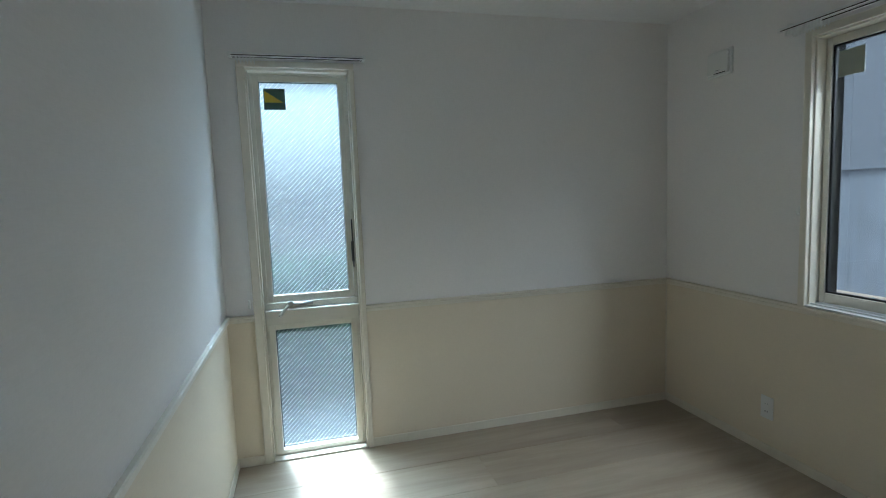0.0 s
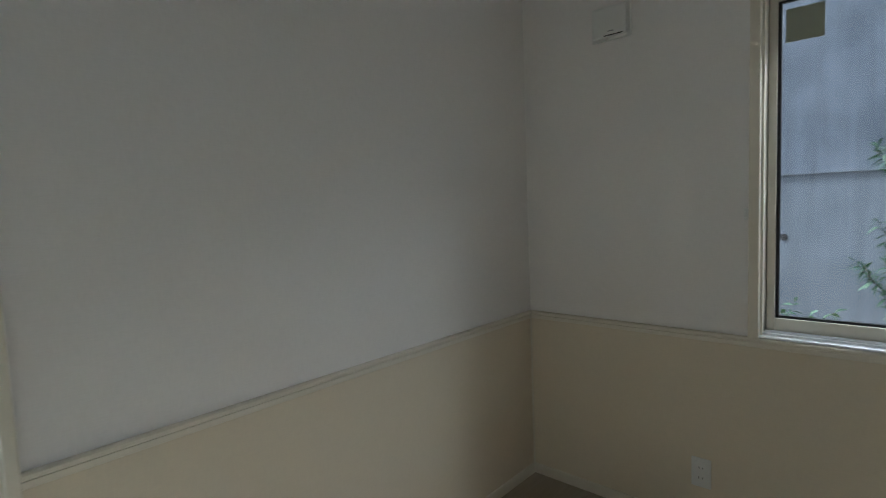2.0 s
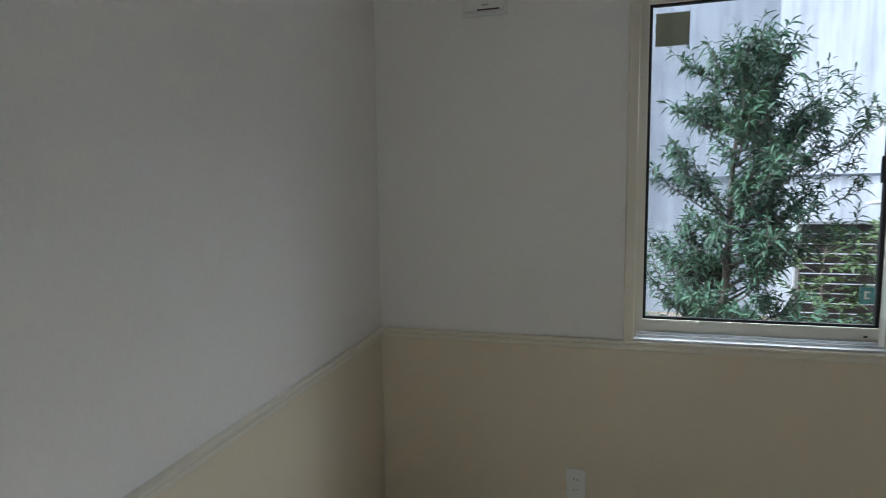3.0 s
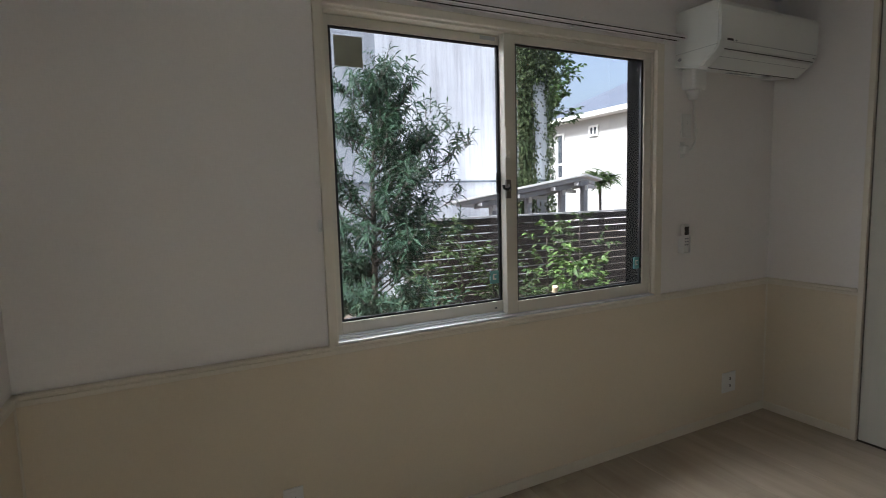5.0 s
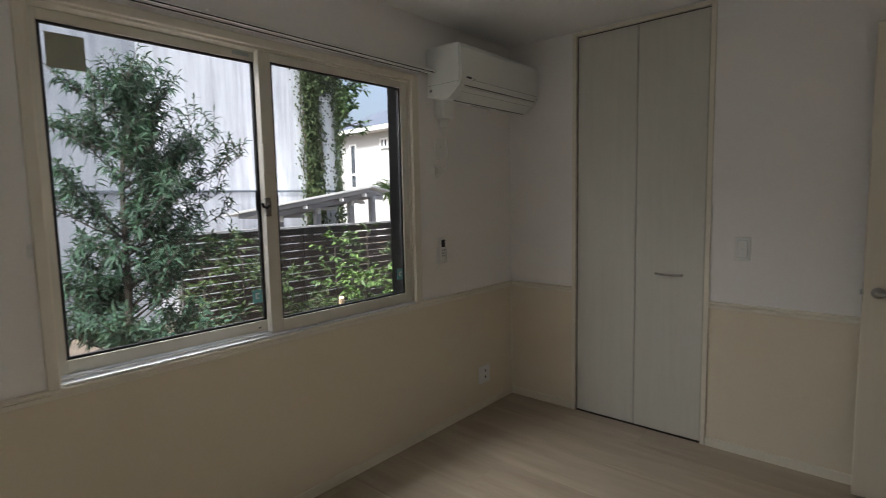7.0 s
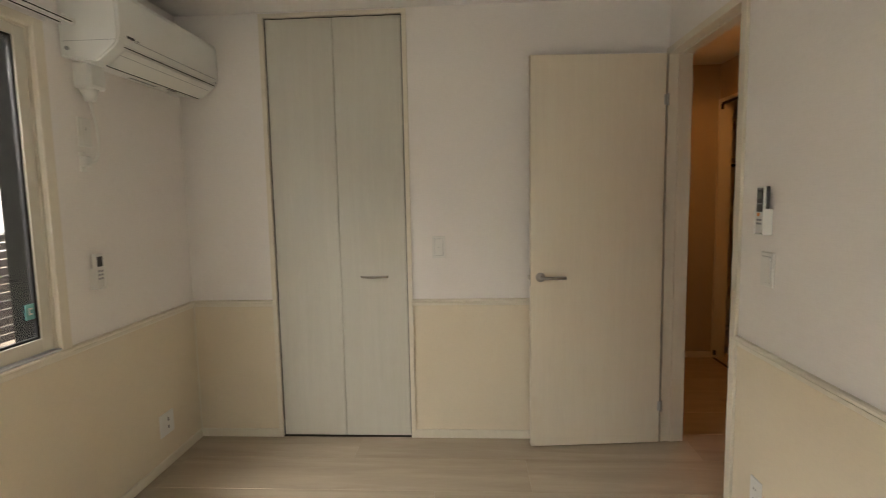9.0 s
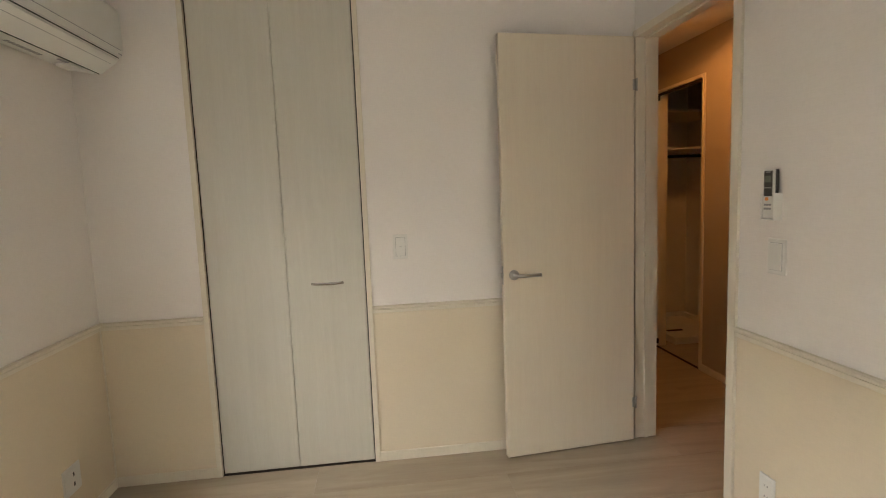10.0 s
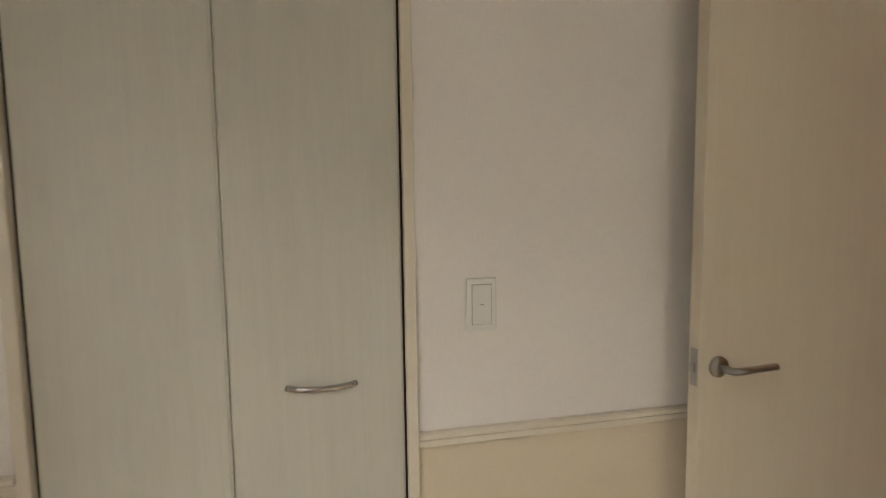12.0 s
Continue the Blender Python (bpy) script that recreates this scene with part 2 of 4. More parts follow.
wall("wall_south", [(XW, CX0, 0, H), (CX0, CX1, CZ, H), (CX1, 0.16, 0, H)], "x", 0.0, -0.11, "white and cream papered wall beside the closet")
wall("wall_west", [(-0.11, DY0 - 0.022, 0, H), (DY0 - 0.022, DY1 + 0.019, DZ + 0.019, H), (DY1 + 0.019, YN, 0, H)], "y", XW, -0.105, "white and cream papered wall with a doorway")
solid("ceiling", boxes((-4.6, 0.16, -2.5, YN + 0.16, H, H + 0.12)), CEIL, label="white papered flat ceiling", category="ceiling", kind="structure")
solid("floor", boxes((-4.6, 0.0, -2.5, YN, -0.2, -0.012)), GAP, label="dark floor base under pale wood boards", category="floor", kind="structure")

# chair rail: a flat strip under a rounded lip
RAILS = [("x", YN, -1, [(XW, NX0 - 0.035), (NX1 + 0.022, 0)]), ("y", 0.0, -1, [(0, YN)]), ("x", 0.0, 1, [(XW, CX0 - 0.022), (CX1 + 0.022, 0)]), ("y", XW, 1, [(DY1 + 0.04, YN)])]
for axis, face, sign, runs in RAILS:
    for a, b in runs:
        prof = [(0, RAIL0), (0.007, RAIL0), (0.010, RAIL0 + 0.003), (0.010, RAIL0 + 0.0165), (0.0075, RAIL0 + 0.018), (0.0075, RAIL0 + 0.0205), (0.016, RAIL0 + 0.022), (0.019, RAIL0 + 0.026), (0.019, RAIL1 - 0.004), (0.014, RAIL1), (0, RAIL1)]
        solid("chair_rail", prism([(face + sign * u, v) for u, v in prof], a, b, axis), TRIM, label="cream painted chair rail along the wall", category="trim", kind="structure")
        base = [(0, 0), (0.008, 0), (0.008, 0.044), (0.006, 0.048), (0, 0.048)]
        solid("baseboard", prism([(face + sign * u, v) for u, v in base], a, b, axis), TRIM, label="low cream baseboard along the wall", category="trim", kind="structure")

# thin bead in the corner below the rail
for x0, x1, y0, y1 in ((-0.006, 0.0, 0.0, 0.006), (-0.006, 0.0, YN - 0.006, YN)):
    solid("corner_trim", boxes((x0, x1, y0, y1, 0.048, RAIL0), bev=0.001), TRIM, label="thin cream bead in the corner", category="trim", kind="structure")

# ---- north window: a tall opening sash over a fixed pane ----
w1 = thing("window_1", (-2.218, YN, 0), "tall narrow window with figured glass and cream frames", "window", kind="structure")
XA, XB = NX0, NX1
part("casing", boxes((XA - 0.037, XA + 0.004, YN - 0.014, YN + 0.006, 0, NZ + 0.0), bev=0.003), TRIM, w1)
part("casing", boxes((XB - 0.004, XB + 0.022, YN - 0.014, YN + 0.006, 0, NZ + 0.0), bev=0.003), TRIM, w1)
part("casing", boxes((XA - 0.037, XB + 0.022, YN - 0.014, YN + 0.006, NZ, NZ + 0.03), bev=0.003), TRIM, w1)
part("jamb", boxes((XA, XA + 0.012, YN + 0.006, YN + 0.16, 0, NZ)), TRIM, w1)
part("jamb", boxes((XB - 0.012, XB, YN + 0.006, YN + 0.16, 0, NZ)), TRIM, w1)
part("jamb", boxes((XA + 0.012, XB - 0.012, YN + 0.006, YN + 0.16, NZ - 0.012, NZ)), TRIM, w1)
part("sill", boxes((XA + 0.012, XB - 0.012, YN - 0.012, YN + 0.16, 0, 0.010), bev=0.002), TRIM, w1)
fx0, fx1 = XA + 0.012, XB - 0.012
frame1 = part("frame", boxes((fx0, fx0 + 0.02, YN + 0.055, YN + 0.14, 0.010, NZ - 0.012), (fx1 - 0.02, fx1, YN + 0.055, YN + 0.14, 0.010, NZ - 0.012), (fx0 + 0.02, fx1 - 0.02, YN + 0.055, YN + 0.14, NZ - 0.022, NZ - 0.012), bev=0.002), ALU, w1)


def ring(x0, x1, z0, z1, y0, y1, w, wb=None):
    """A rectangular frame in the plane of the north wall."""
    wb = w if wb is None else wb
    return boxes((x0, x0 + w, y0, y1, z0, z1), (x1 - w, x1, y0, y1, z0, z1), (x0 + w, x1 - w, y0, y1, z1 - w, z1), (x0 + w, x1 - w, y0, y1, z0, z0 + wb), bev=0.002)


sash = part("sash", ring(fx0 + 0.018, fx1 - 0.018, 0.856, 2.038, YN + 0.062, YN + 0.10, 0.030, 0.036), ALU, w1)
part("gasket", ring(fx0 + 0.046, fx1 - 0.046, 0.890, 2.010, YN + 0.074, YN + 0.09, 0.005), GASKET, w1)
pane = part("pane", boxes((fx0 + 0.048, fx1 - 0.048, YN + 0.079, YN + 0.084, 0.892, 2.008)), FIGURED, w1, "figured obscured glass")
pane.visible_shadow = False
part("transom", boxes((fx0 + 0.004, fx1 - 0.004, YN + 0.02, YN + 0.14, 0.742, 0.818), bev=0.003), ALU, w1)
part("ledge", boxes((fx0 + 0.004, fx1 - 0.004, YN + 0.045, YN + 0.12, 0.821, 0.853), bev=0.002), ALU, w1)
low = part("lower_frame", ring(fx0 + 0.014, fx1 - 0.014, 0.012, 0.74, YN + 0.045, YN + 0.12, 0.032, 0.024), ALU, w1)
part("gasket", ring(fx0 + 0.045, fx1 - 0.045, 0.034, 0.709, YN + 0.085, YN + 0.10, 0.005), GASKET, w1)
pane = part("pane", boxes((fx0 + 0.047, fx1 - 0.047, YN + 0.089, YN + 0.094, 0.036, 0.707)), FIGURED, w1, "figured obscured glass")
pane.visible_shadow = False
# fine diagonal wires cast into the panes
WIRE = paint("bright_wire", (0.86, 0.88, 0.88), 0.4, 0.2, 0.03)


def wires(x0, x1, z0, z1, y, step=0.0245):
    c = x0 - z1
    while c < x1 - z0:
        c += step
        a = (max(x0, z0 + c), max(x0, z0 + c) - c)
        b = (min(x1, z1 + c), min(x1, z1 + c) - c)
        if b[0] - a[0] > 0.004:
            part("wire", cyl(bmesh.new(), (a[0], y, a[1]), (b[0], y, b[1]), 0.0007, None, 4), WIRE, w1)


wires(fx0 + 0.052, fx1 - 0.052, 0.896, 2.004, YN + 0.0775)
wires(fx0 + 0.050, fx1 - 0.050, 0.040, 0.704, YN + 0.0875)
# crank handle of the sash
hx, hz = -2.33, 0.842
crank = part("crank_handle", tube([(hx + 0.11, YN + 0.040, hz + 0.002), (hx + 0.05, YN + 0.036, hz), (hx, YN + 0.034, hz + 0.004), (hx - 0.02, YN + 0.024, hz - 0.01), (hx - 0.05, YN + 0.006, hz - 0.045), (hx - 0.062, YN + 0.002, hz - 0.055)], 0.0085), STEEL, w1, "chrome crank handle", smooth=True)
bm = cyl(bmesh.new(), (hx, YN + 0.05, hz + 0.004), (hx, YN + 0.022, hz + 0.004), 0.015)
part("crank_hub", bm, STEEL, w1)
bm = boxes((hx + 0.07, hx + 0.115, YN + 0.034, YN + 0.05, hz - 0.008, hz + 0.01), bev=0.003)
part("crank_base", bm, STEEL, w1)
# stay arm and label on the jamb side
part("stay_arm", boxes((fx1 - 0.019, fx1 - 0.012, YN + 0.042, YN + 0.052, 1.02, 1.28), (fx1 - 0.024, fx1 - 0.010, YN + 0.040, YN + 0.054, 1.05, 1.16), bev=0.001), BLACK, w1, "black stay arm")
LABELGREY = paint("printed_label", (0.45, 0.47, 0.48), 0.5)
part("rating_label", boxes((fx1 - 0.021, fx1 - 0.0195, YN + 0.040, YN + 0.056, 0.90, 1.02)), LABELGREY, w1, "small grey printed label")
STICKDARK = paint("sticker_green", (0.075, 0.15, 0.125), 0.5)
STICKYEL = paint("sticker_yellow", (0.62, 0.50, 0.05), 0.5)
STICKGREY = paint("sticker_back", (0.33, 0.35, 0.28), 0.6)
STICKTEAL = paint("sticker_teal", (0.16, 0.42, 0.42), 0.5)
st = thing("window_sticker", (-2.343, YN + 0.078, 1.867), "dark green square sticker with a yellow triangle on glass", "sticker")
part("sheet", boxes((-2.397, -2.290, YN + 0.0765, YN + 0.0785, 1.868, 1.976)), STICKDARK, st)
part("triangle", prism([(-2.392, 1.905), (-2.30, 1.905), (-2.392, 1.965)], YN + 0.0755, YN + 0.0763, "y"), STICKYEL, st, "yellow triangle")


def curtain_rail(at, length, axis, label):
    """Double white rail on brackets with runners pushed to one end; runs from at, along +x or along -y."""
    t = thing("curtain_rail", at, label, "curtain rail", "curtain rails")
    ax, ay, az = at

    def bx(u0, u1, d0, d1, z0, z1):
        return (ax + u0, ax + u1, ay - d1, ay - d0, az + z0, az + z1) if axis == "x" else (ax - d1, ax - d0, ay - u1, ay - u0, az + z0, az + z1)
    part("back_rail", boxes(bx(0, length, 0.022, 0.036, 0, 0.016), bev=0.002), PLASTIC, t)
    part("front_rail", boxes(bx(0, length, 0.068, 0.082, 0, 0.016), bev=0.002), PLASTIC, t)
    for d in (0.036, 0.082):
        part("groove", boxes(bx(0.008, length - 0.008, d, d + 0.0006, 0.0, 0.0045)), GAP, t, "dark slot along the rail")
    n = 2 if length < 1 else 4
    for i in range(n):
        u = 0.05 + (length - 0.1) * i / (n - 1)
        part("bracket", boxes(bx(u - 0.008, u + 0.008, 0.0, 0.084, 0.016, 0.022), bx(u - 0.008, u + 0.008, 0.0, 0.006, -0.004, 0.022)), PLASTIC, t)
    for u in (0.0, length):
        for d in (0.020, 0.066):
            part("end_cap", boxes(bx(u - 0.008, u + 0.008, d, d + 0.018, -0.002, 0.018), bev=0.002), PLASTIC, t)
    for d in (0.029, 0.075):
        for i in range(6 if length < 1 else 11):
            u = 0.03 + i * 0.016
            part("runner", boxes(bx(u - 0.004, u + 0.004, d - 0.005, d + 0.005, -0.016, 0.0), bx(u - 0.0015, u + 0.0015, d - 0.004, d + 0.004, -0.026, -0.016)), PLASTIC, t)
    return t


curtain_rail((-2.532, YN, 2.098), 0.645, "x", "short white double curtain rail above the narrow window")
curtain_rail((0.0, 2.72, 2.073), 1.868, "y", "long white double curtain rail above the sliding window")


def tieback(at, nrm):
    t = thing("tieback_hook", at, "small white plastic curtain tieback hook on the casing", "hook", "tieback hooks")
    x, y, z = at
    part("base", boxes((x - 0.005, x + 0.005, y - 0.006, y + 0.006, z - 0.022, z + 0.022), bev=0.002), PLASTIC, t)
    n = Vector(nrm)
    p = Vector(at)
    part("hook", tube([p + n * 0.004 - Vector((0, 0, 0.012)), p + n * 0.014 - Vector((0, 0, 0.014)), p + n * 0.017, p + n * 0.015 + Vector((0, 0, 0.012))], 0.0028, 8), PLASTIC, t, smooth=True)


tieback((-0.006, 2.655, 1.254), (-1, 0, 0))
tieback((-2.535, YN - 0.005, 0.868), (0, -1, 0))

# ---- east window: two sliding sashes ----
w2 = thing("window_2", (0, 1.79, EZ0), "wide two-sash sliding window with champagne aluminium frames", "window", kind="structure")
for y0, y1, z0, z1 in ((EY1 - 0.004, EY1 + 0.030, EZ0 - 0.022, EZ1 + 0.03), (EY0 - 0.045, EY0 + 0.004, EZ0 - 0.022, EZ1 + 0.03), (EY0 + 0.004, EY1 - 0.004, EZ1 - 0.004, EZ1 + 0.03)):
    part("casing", boxes((-0.016, 0.006, y0, y1, z0, z1), bev=0.003), TRIM, w2)
part("casing", boxes((-0.016, -0.0005, EY0 + 0.004, EY1 - 0.004, EZ0 - 0.022, EZ0 - 0.001), bev=0.003), TRIM, w2)
part("jamb", boxes((0.006, 0.16, EY0, EY0 + 0.012, EZ0, EZ1)), TRIM, w2)
part("jamb", boxes((0.006, 0.16, EY1 - 0.012, EY1, EZ0, EZ1)), TRIM, w2)
part("jamb", boxes((0.006, 0.16, EY0 + 0.012, EY1 - 0.012, EZ1 - 0.012, EZ1)), TRIM, w2)
part("sill", boxes((-0.014, 0.02, EY0 + 0.005, EY1 - 0.005, EZ0, EZ0 + 0.008), bev=0.002), SILL, w2, "bright metal sill")
part("sill_track", boxes((0.02, 0.16, EY0 + 0.012, EY1 - 0.012, EZ0 - 0.002, EZ0 + 0.010), (0.012, 0.017, EY0 + 0.012, EY1 - 0.012, EZ0 + 0.008, EZ0 + 0.016), (0.045, 0.049, EY0 + 0.012, EY1 - 0.012, EZ0 + 0.010, EZ0 + 0.020)), SILL, w2)


def ring_e(y0, y1, z0, z1, x0, x1, w, wb=None, wl=None, wr=None):
    wb, wl, wr = wb or w, wl or w, wr or w
    return boxes((x0, x1, y0, y0 + wr, z0, z1), (x0, x1, y1 - wl, y1, z0, z1), (x0, x1, y0 + wr, y1 - wl, z1 - w, z1), (x0, x1, y0 + wr, y1 - wl, z0, z0 + wb), bev=0.002)


def sliding_sash(y0, y1, x, g):
    """Sash from y0 to y1 whose room side lies at x; g: glass edges y0, y1."""
    s = part("sash", ring_e(y0, y1, EZ0 + 0.012, EZ1 - 0.014, x, x + 0.034, 0.036, 0.052, y1 - g[1], g[0] - y0), ALU, w2)
    part("gasket", ring_e(g[0] - 0.002, g[1] + 0.002, 0.872, 1.986, x + 0.008, x + 0.026, 0.013), GASKET, w2)
    p = part("pane", boxes((x + 0.014, x + 0.020, g[0], g[1], 0.876, 1.982)), GLASS, w2, "clear glass")
    p.visible_shadow = False
    return s


sliding_sash(0.982, 1.848, 0.008, (1.030, 1.792))
sliding_sash(1.790, 2.600, 0.056, (1.838, 2.574))
part("outer_frame", boxes((0.045, 0.105, EY0 + 0.013, EY0 + 0.052, EZ0 + 0.02, EZ1 - 0.014), (0.105, 0.166, EY0 + 0.0125, EY0 + 0.017, EZ0 + 0.011, EZ1 - 0.014)), DARKFRAME, w2, "dark bronze outer frame")
part("outer_frame", boxes((0.092, 0.166, EY1 - 0.017, EY1 - 0.0125, EZ0 + 0.011, EZ1 - 0.014)), DARKFRAME, w2, "dark bronze outer frame")
# crescent lock and auxiliary handle on the meeting stile
part("sash_handle", boxes((-0.010, 0.008, 1.838, 1.856, 1.505, 1.632), bev=0.003), ALU, w2, "pale plastic pull strip")
lock = part("crescent_lock", boxes((-0.004, 0.008, 1.828, 1.852, 1.33, 1.41), (-0.016, -0.004, 1.834, 1.848, 1.36, 1.392), bev=0.003), paint("lock_grey", (0.22, 0.20, 0.18), 0.35, 0.7), w2, "dark grey crescent lock")
part("lock_lever", tube([(-0.012, 1.842, 1.376), (-0.018, 1.856, 1.366), (-0.018, 1.872, 1.372), (-0.016, 1.876, 1.388)], 0.006), GASKET, w2)
part("lock_keeper", boxes((0.048, 0.056, 1.846, 1.866, 1.355, 1.44)), GASKET, w2)
part("rail_label", boxes((0.0545, 0.0555, 1.862, 1.935, 1.994, 2.010)), LABELGREY, w2, "tiny printed label with unreadable bars")
part("stop_screw", boxes((0.0545, 0.0558, 1.872, 1.884, 0.844, 0.850)), BLACK, w2)
for (y0, y1, z0, z1, x, mat, lab) in ((2.444, 2.553, 1.838, 1.949, 0.0672, STICKGREY, "olive grey back of a square sticker on the pane"),):
    solid("window_sticker", boxes((x, x + 0.002, y0, y1, z0, z1)), mat, label=lab, category="sticker")
for y, x in ((1.872, 0.0672), (1.055, 0.0192)):
    t = thing("safety_sticker", (x, y, 0.96), "small teal square sticker with unreadable print on the pane", "sticker", "teal stickers")
    part("sheet", boxes((x, x + 0.002, y - 0.018, y + 0.024, 0.955, 1.012)), STICKTEAL, t)
    part("print_bar", boxes((x - 0.0008, x - 0.0002, y - 0.004, y + 0.012, 0.972, 0.978), (x - 0.0008, x - 0.0002, y + 0.006, y + 0.012, 0.978, 0.998), (x - 0.0008, x - 0.0002, y - 0.006, y + 0.006, 0.992, 0.998)), PLASTIC, t)

# ---- closet ----
solid("closet_shell", boxes((CX0 - 0.3, CX1 + 0.3, -0.75, -0.72, 0, H), (CX0 - 0.3, CX0 - 0.27, -0.72, -0.11, 0, H), (CX1 + 0.27, CX1 + 0.3, -0.72, -0.11, 0, H)), WHITE, label="plain white closet inside walls", category="wall", kind="structure")
cc = thing("door_1_casing", (-0.87, 0, 0), "slim cream casing around the closet", "casing", kind="structure")
for x0, x1, z0, z1 in ((CX0 - 0.022, CX0 + 0.003, 0, CZ + 0.018), (CX1 - 0.003, CX1 + 0.022, 0, CZ + 0.018), (CX0 + 0.003, CX1 - 0.003, CZ - 0.003, CZ + 0.018)):
    part("casing", boxes((x0, x1, -0.11, 0.012, z0, z1), bev=0.002), TRIM, cc)
part("track", boxes((CX0 + 0.003, CX1 - 0.003, -0.05, -0.02, CZ - 0.012, CZ - 0.003)), GAP, cc)
part("floor_strip", boxes((CX0 + 0.003, CX1 - 0.003, -0.06, 0.002, -0.01, 0.002)), GAP, cc)
# black strips laid in the leaf gaps to stand for their shade
for x0, x1, z0, z1 in ((CX0 + 0.003, CX0 + 0.0085, 0.002, CZ - 0.003), (CX1 - 0.0095, CX1 - 0.003, 0.002, CZ - 0.003)):
    part("shadow_strip", boxes((x0, x1, -0.06, -0.010, z0, z1)), GAP, cc, "dark strip for the shade beside the door leaf")
part("shadow_strip", boxes((CX0 + 0.0085, CX1 - 0.0095, -0.018, -0.010, CZ - 0.011, CZ - 0.003)), GAP, cc, "dark strip for the shade above the door leaf")
bf = thing("closet_door", (-0.87, 0, 0.008), "tall pale grey-white bifold closet door, closed", "closet door")
XM = -0.869


def slab(x0, x1):
    r = 0.006
    y0, y1 = -0.034, -0.004
    prof = [(x0, y0), (x1, y0), (x1, y1 - r), (x1 - r * 0.3, y1 - r * 0.3), (x1 - r, y1), (x0 + r, y1), (x0 + r * 0.3, y1 - r * 0.3), (x0, y1 - r)]
    return prism(prof, 0.010, CZ - 0.010, "z")


p1 = part("leaf", slab(XM + 0.0004, CX1 - 0.008), CLOSETWOOD, bf)
p2 = part("leaf", slab(CX0 + 0.008, XM - 0.0004), CLOSETWOOD, bf)
part("edge_strip", boxes((XM + 0.0065, XM + 0.019, -0.006, -0.0022, 0.012, CZ - 0.012), bev=0.0008), CLOSETWOOD, bf)
hp = [(-0.986 - 0.148 * i / 14, -0.002 + 0.024 * math.sin(math.pi * i / 14) ** 0.7, 0.938) for i in range(15)]
hb = tube(hp, 0.0068, 12)
part("handle", hb, HANDLE, bf, "satin steel bow handle", smooth=True)

# ---- bedroom door, standing open against the south wall ----
dw = thing("doorway_casing", (XW, 0.39, 0), "cream door lining and casing in the west wall", "casing", kind="structure")
part("lining", boxes((XW - 0.112, XW + 0.0, DY0 - 0.021, DY0, 0, DZ)), TRIM, dw)
part("lining", boxes((XW - 0.112, XW + 0.0, DY1, DY1 + 0.018, 0, DZ)), TRIM, dw)
part("lining", boxes((XW - 0.112, XW + 0.0, DY0 - 0.021, DY1 + 0.018, DZ, DZ + 0.018)), TRIM, dw)
part("casing", boxes((XW + 0.0005, XW + 0.014, 0.001, DY0 + 0.010, 0, DZ + 0.032), bev=0.002), TRIM, dw)
part("casing", boxes((XW + 0.0005, XW + 0.014, DY1 - 0.003, DY1 + 0.040, 0, DZ + 0.032), bev=0.002), TRIM, dw)
part("casing", boxes((XW + 0.0005, XW + 0.014, DY0 + 0.010, DY1 - 0.003, DZ - 0.003, DZ + 0.032), bev=0.002), TRIM, dw)
part("door_stop", boxes((XW - 0.060, XW - 0.040, DY0, DY0 + 0.010, 0, DZ), (XW - 0.060, XW - 0.040, DY1 - 0.010, DY1, 0, DZ), (XW - 0.060, XW - 0.040, DY0 + 0.01, DY1 - 0.01, DZ - 0.01, DZ), bev=0.001), TRIM, dw)
part("strike_plate", boxes((XW - 0.036, XW - 0.012, DY1 - 0.0015, DY1 + 0.001, 0.90, 0.99)), STEEL, dw)

HINGE = (XW + 0.030, 0.052)
door = thing("bedroom_door", (HINGE[0], HINGE[1], 0.008), "pale cream wood-grain door standing open against the wall", "door")
LEAF_W, LEAF_T = 0.706, 0.034
SWING = Matrix.Translation((HINGE[0], HINGE[1], 0)) @ pose(0, 0, 0, 0, 0, 5.0)   # leaf runs along its own +x, room face at y = 0


def leaf_part(name, bm, mat, parent, label="", smooth=False):
    bmesh.ops.transform(bm, matrix=SWING, verts=bm.verts)
    return part(name, bm, mat, parent, label, smooth)


leaf_part("leaf", boxes((0.0, LEAF_W, -LEAF_T, 0.0, 0.008, 2.088), bev=0.0015), DOORWOOD, door)
hz = 0.943


def lever(side):
    s = 1 if side > 0 else -1
    y0 = 0.0 if s > 0 else -LEAF_T
    hx = LEAF_W - 0.052
    bm = cyl(bmesh.new(), (hx, y0, hz), (hx, y0 + s * 0.008, hz), 0.0255, 0.0245, 28)
    rose = leaf_part("rosette", bm, STEEL, door, "round satin steel rosette", True)
    a = 1 if s > 0 else 0.5
    leaf_part("lever", tube([(hx, y0 + s * 0.006, hz), (hx, y0 + s * 0.034 * a, hz), (hx - 0.006, y0 + s * 0.044 * a, hz), (hx - 0.018, y0 + s * 0.047 * a, hz), (hx - 0.125, y0 + s * 0.047 * a, hz)], 0.0088, 14), STEEL, door, "satin steel lever handle", True)


lever(1)
lever(-1)
leaf_part("latch_plate", boxes((LEAF_W, LEAF_W + 0.0012, -0.028, -0.006, hz - 0.045, hz + 0.045), bev=0.0004), STEEL, door, "steel latch plate")
leaf_part("latch_bolt", boxes((LEAF_W + 0.001, LEAF_W + 0.010, -0.023, -0.011, hz - 0.012, hz + 0.010), bev=0.001), STEEL, door)
for z in (0.215, 1.856):
    leaf_part("hinge", cyl(boxes((-0.010, 0.010, 0.0, 0.0016, z - 0.026, z + 0.026)), (-0.008, 0.006, z - 0.030), (-0.008, 0.006, z + 0.030), 0.0055, None, 10), HINGEGREY, door, "grey steel hinge")

# ---- fittings on the walls ----


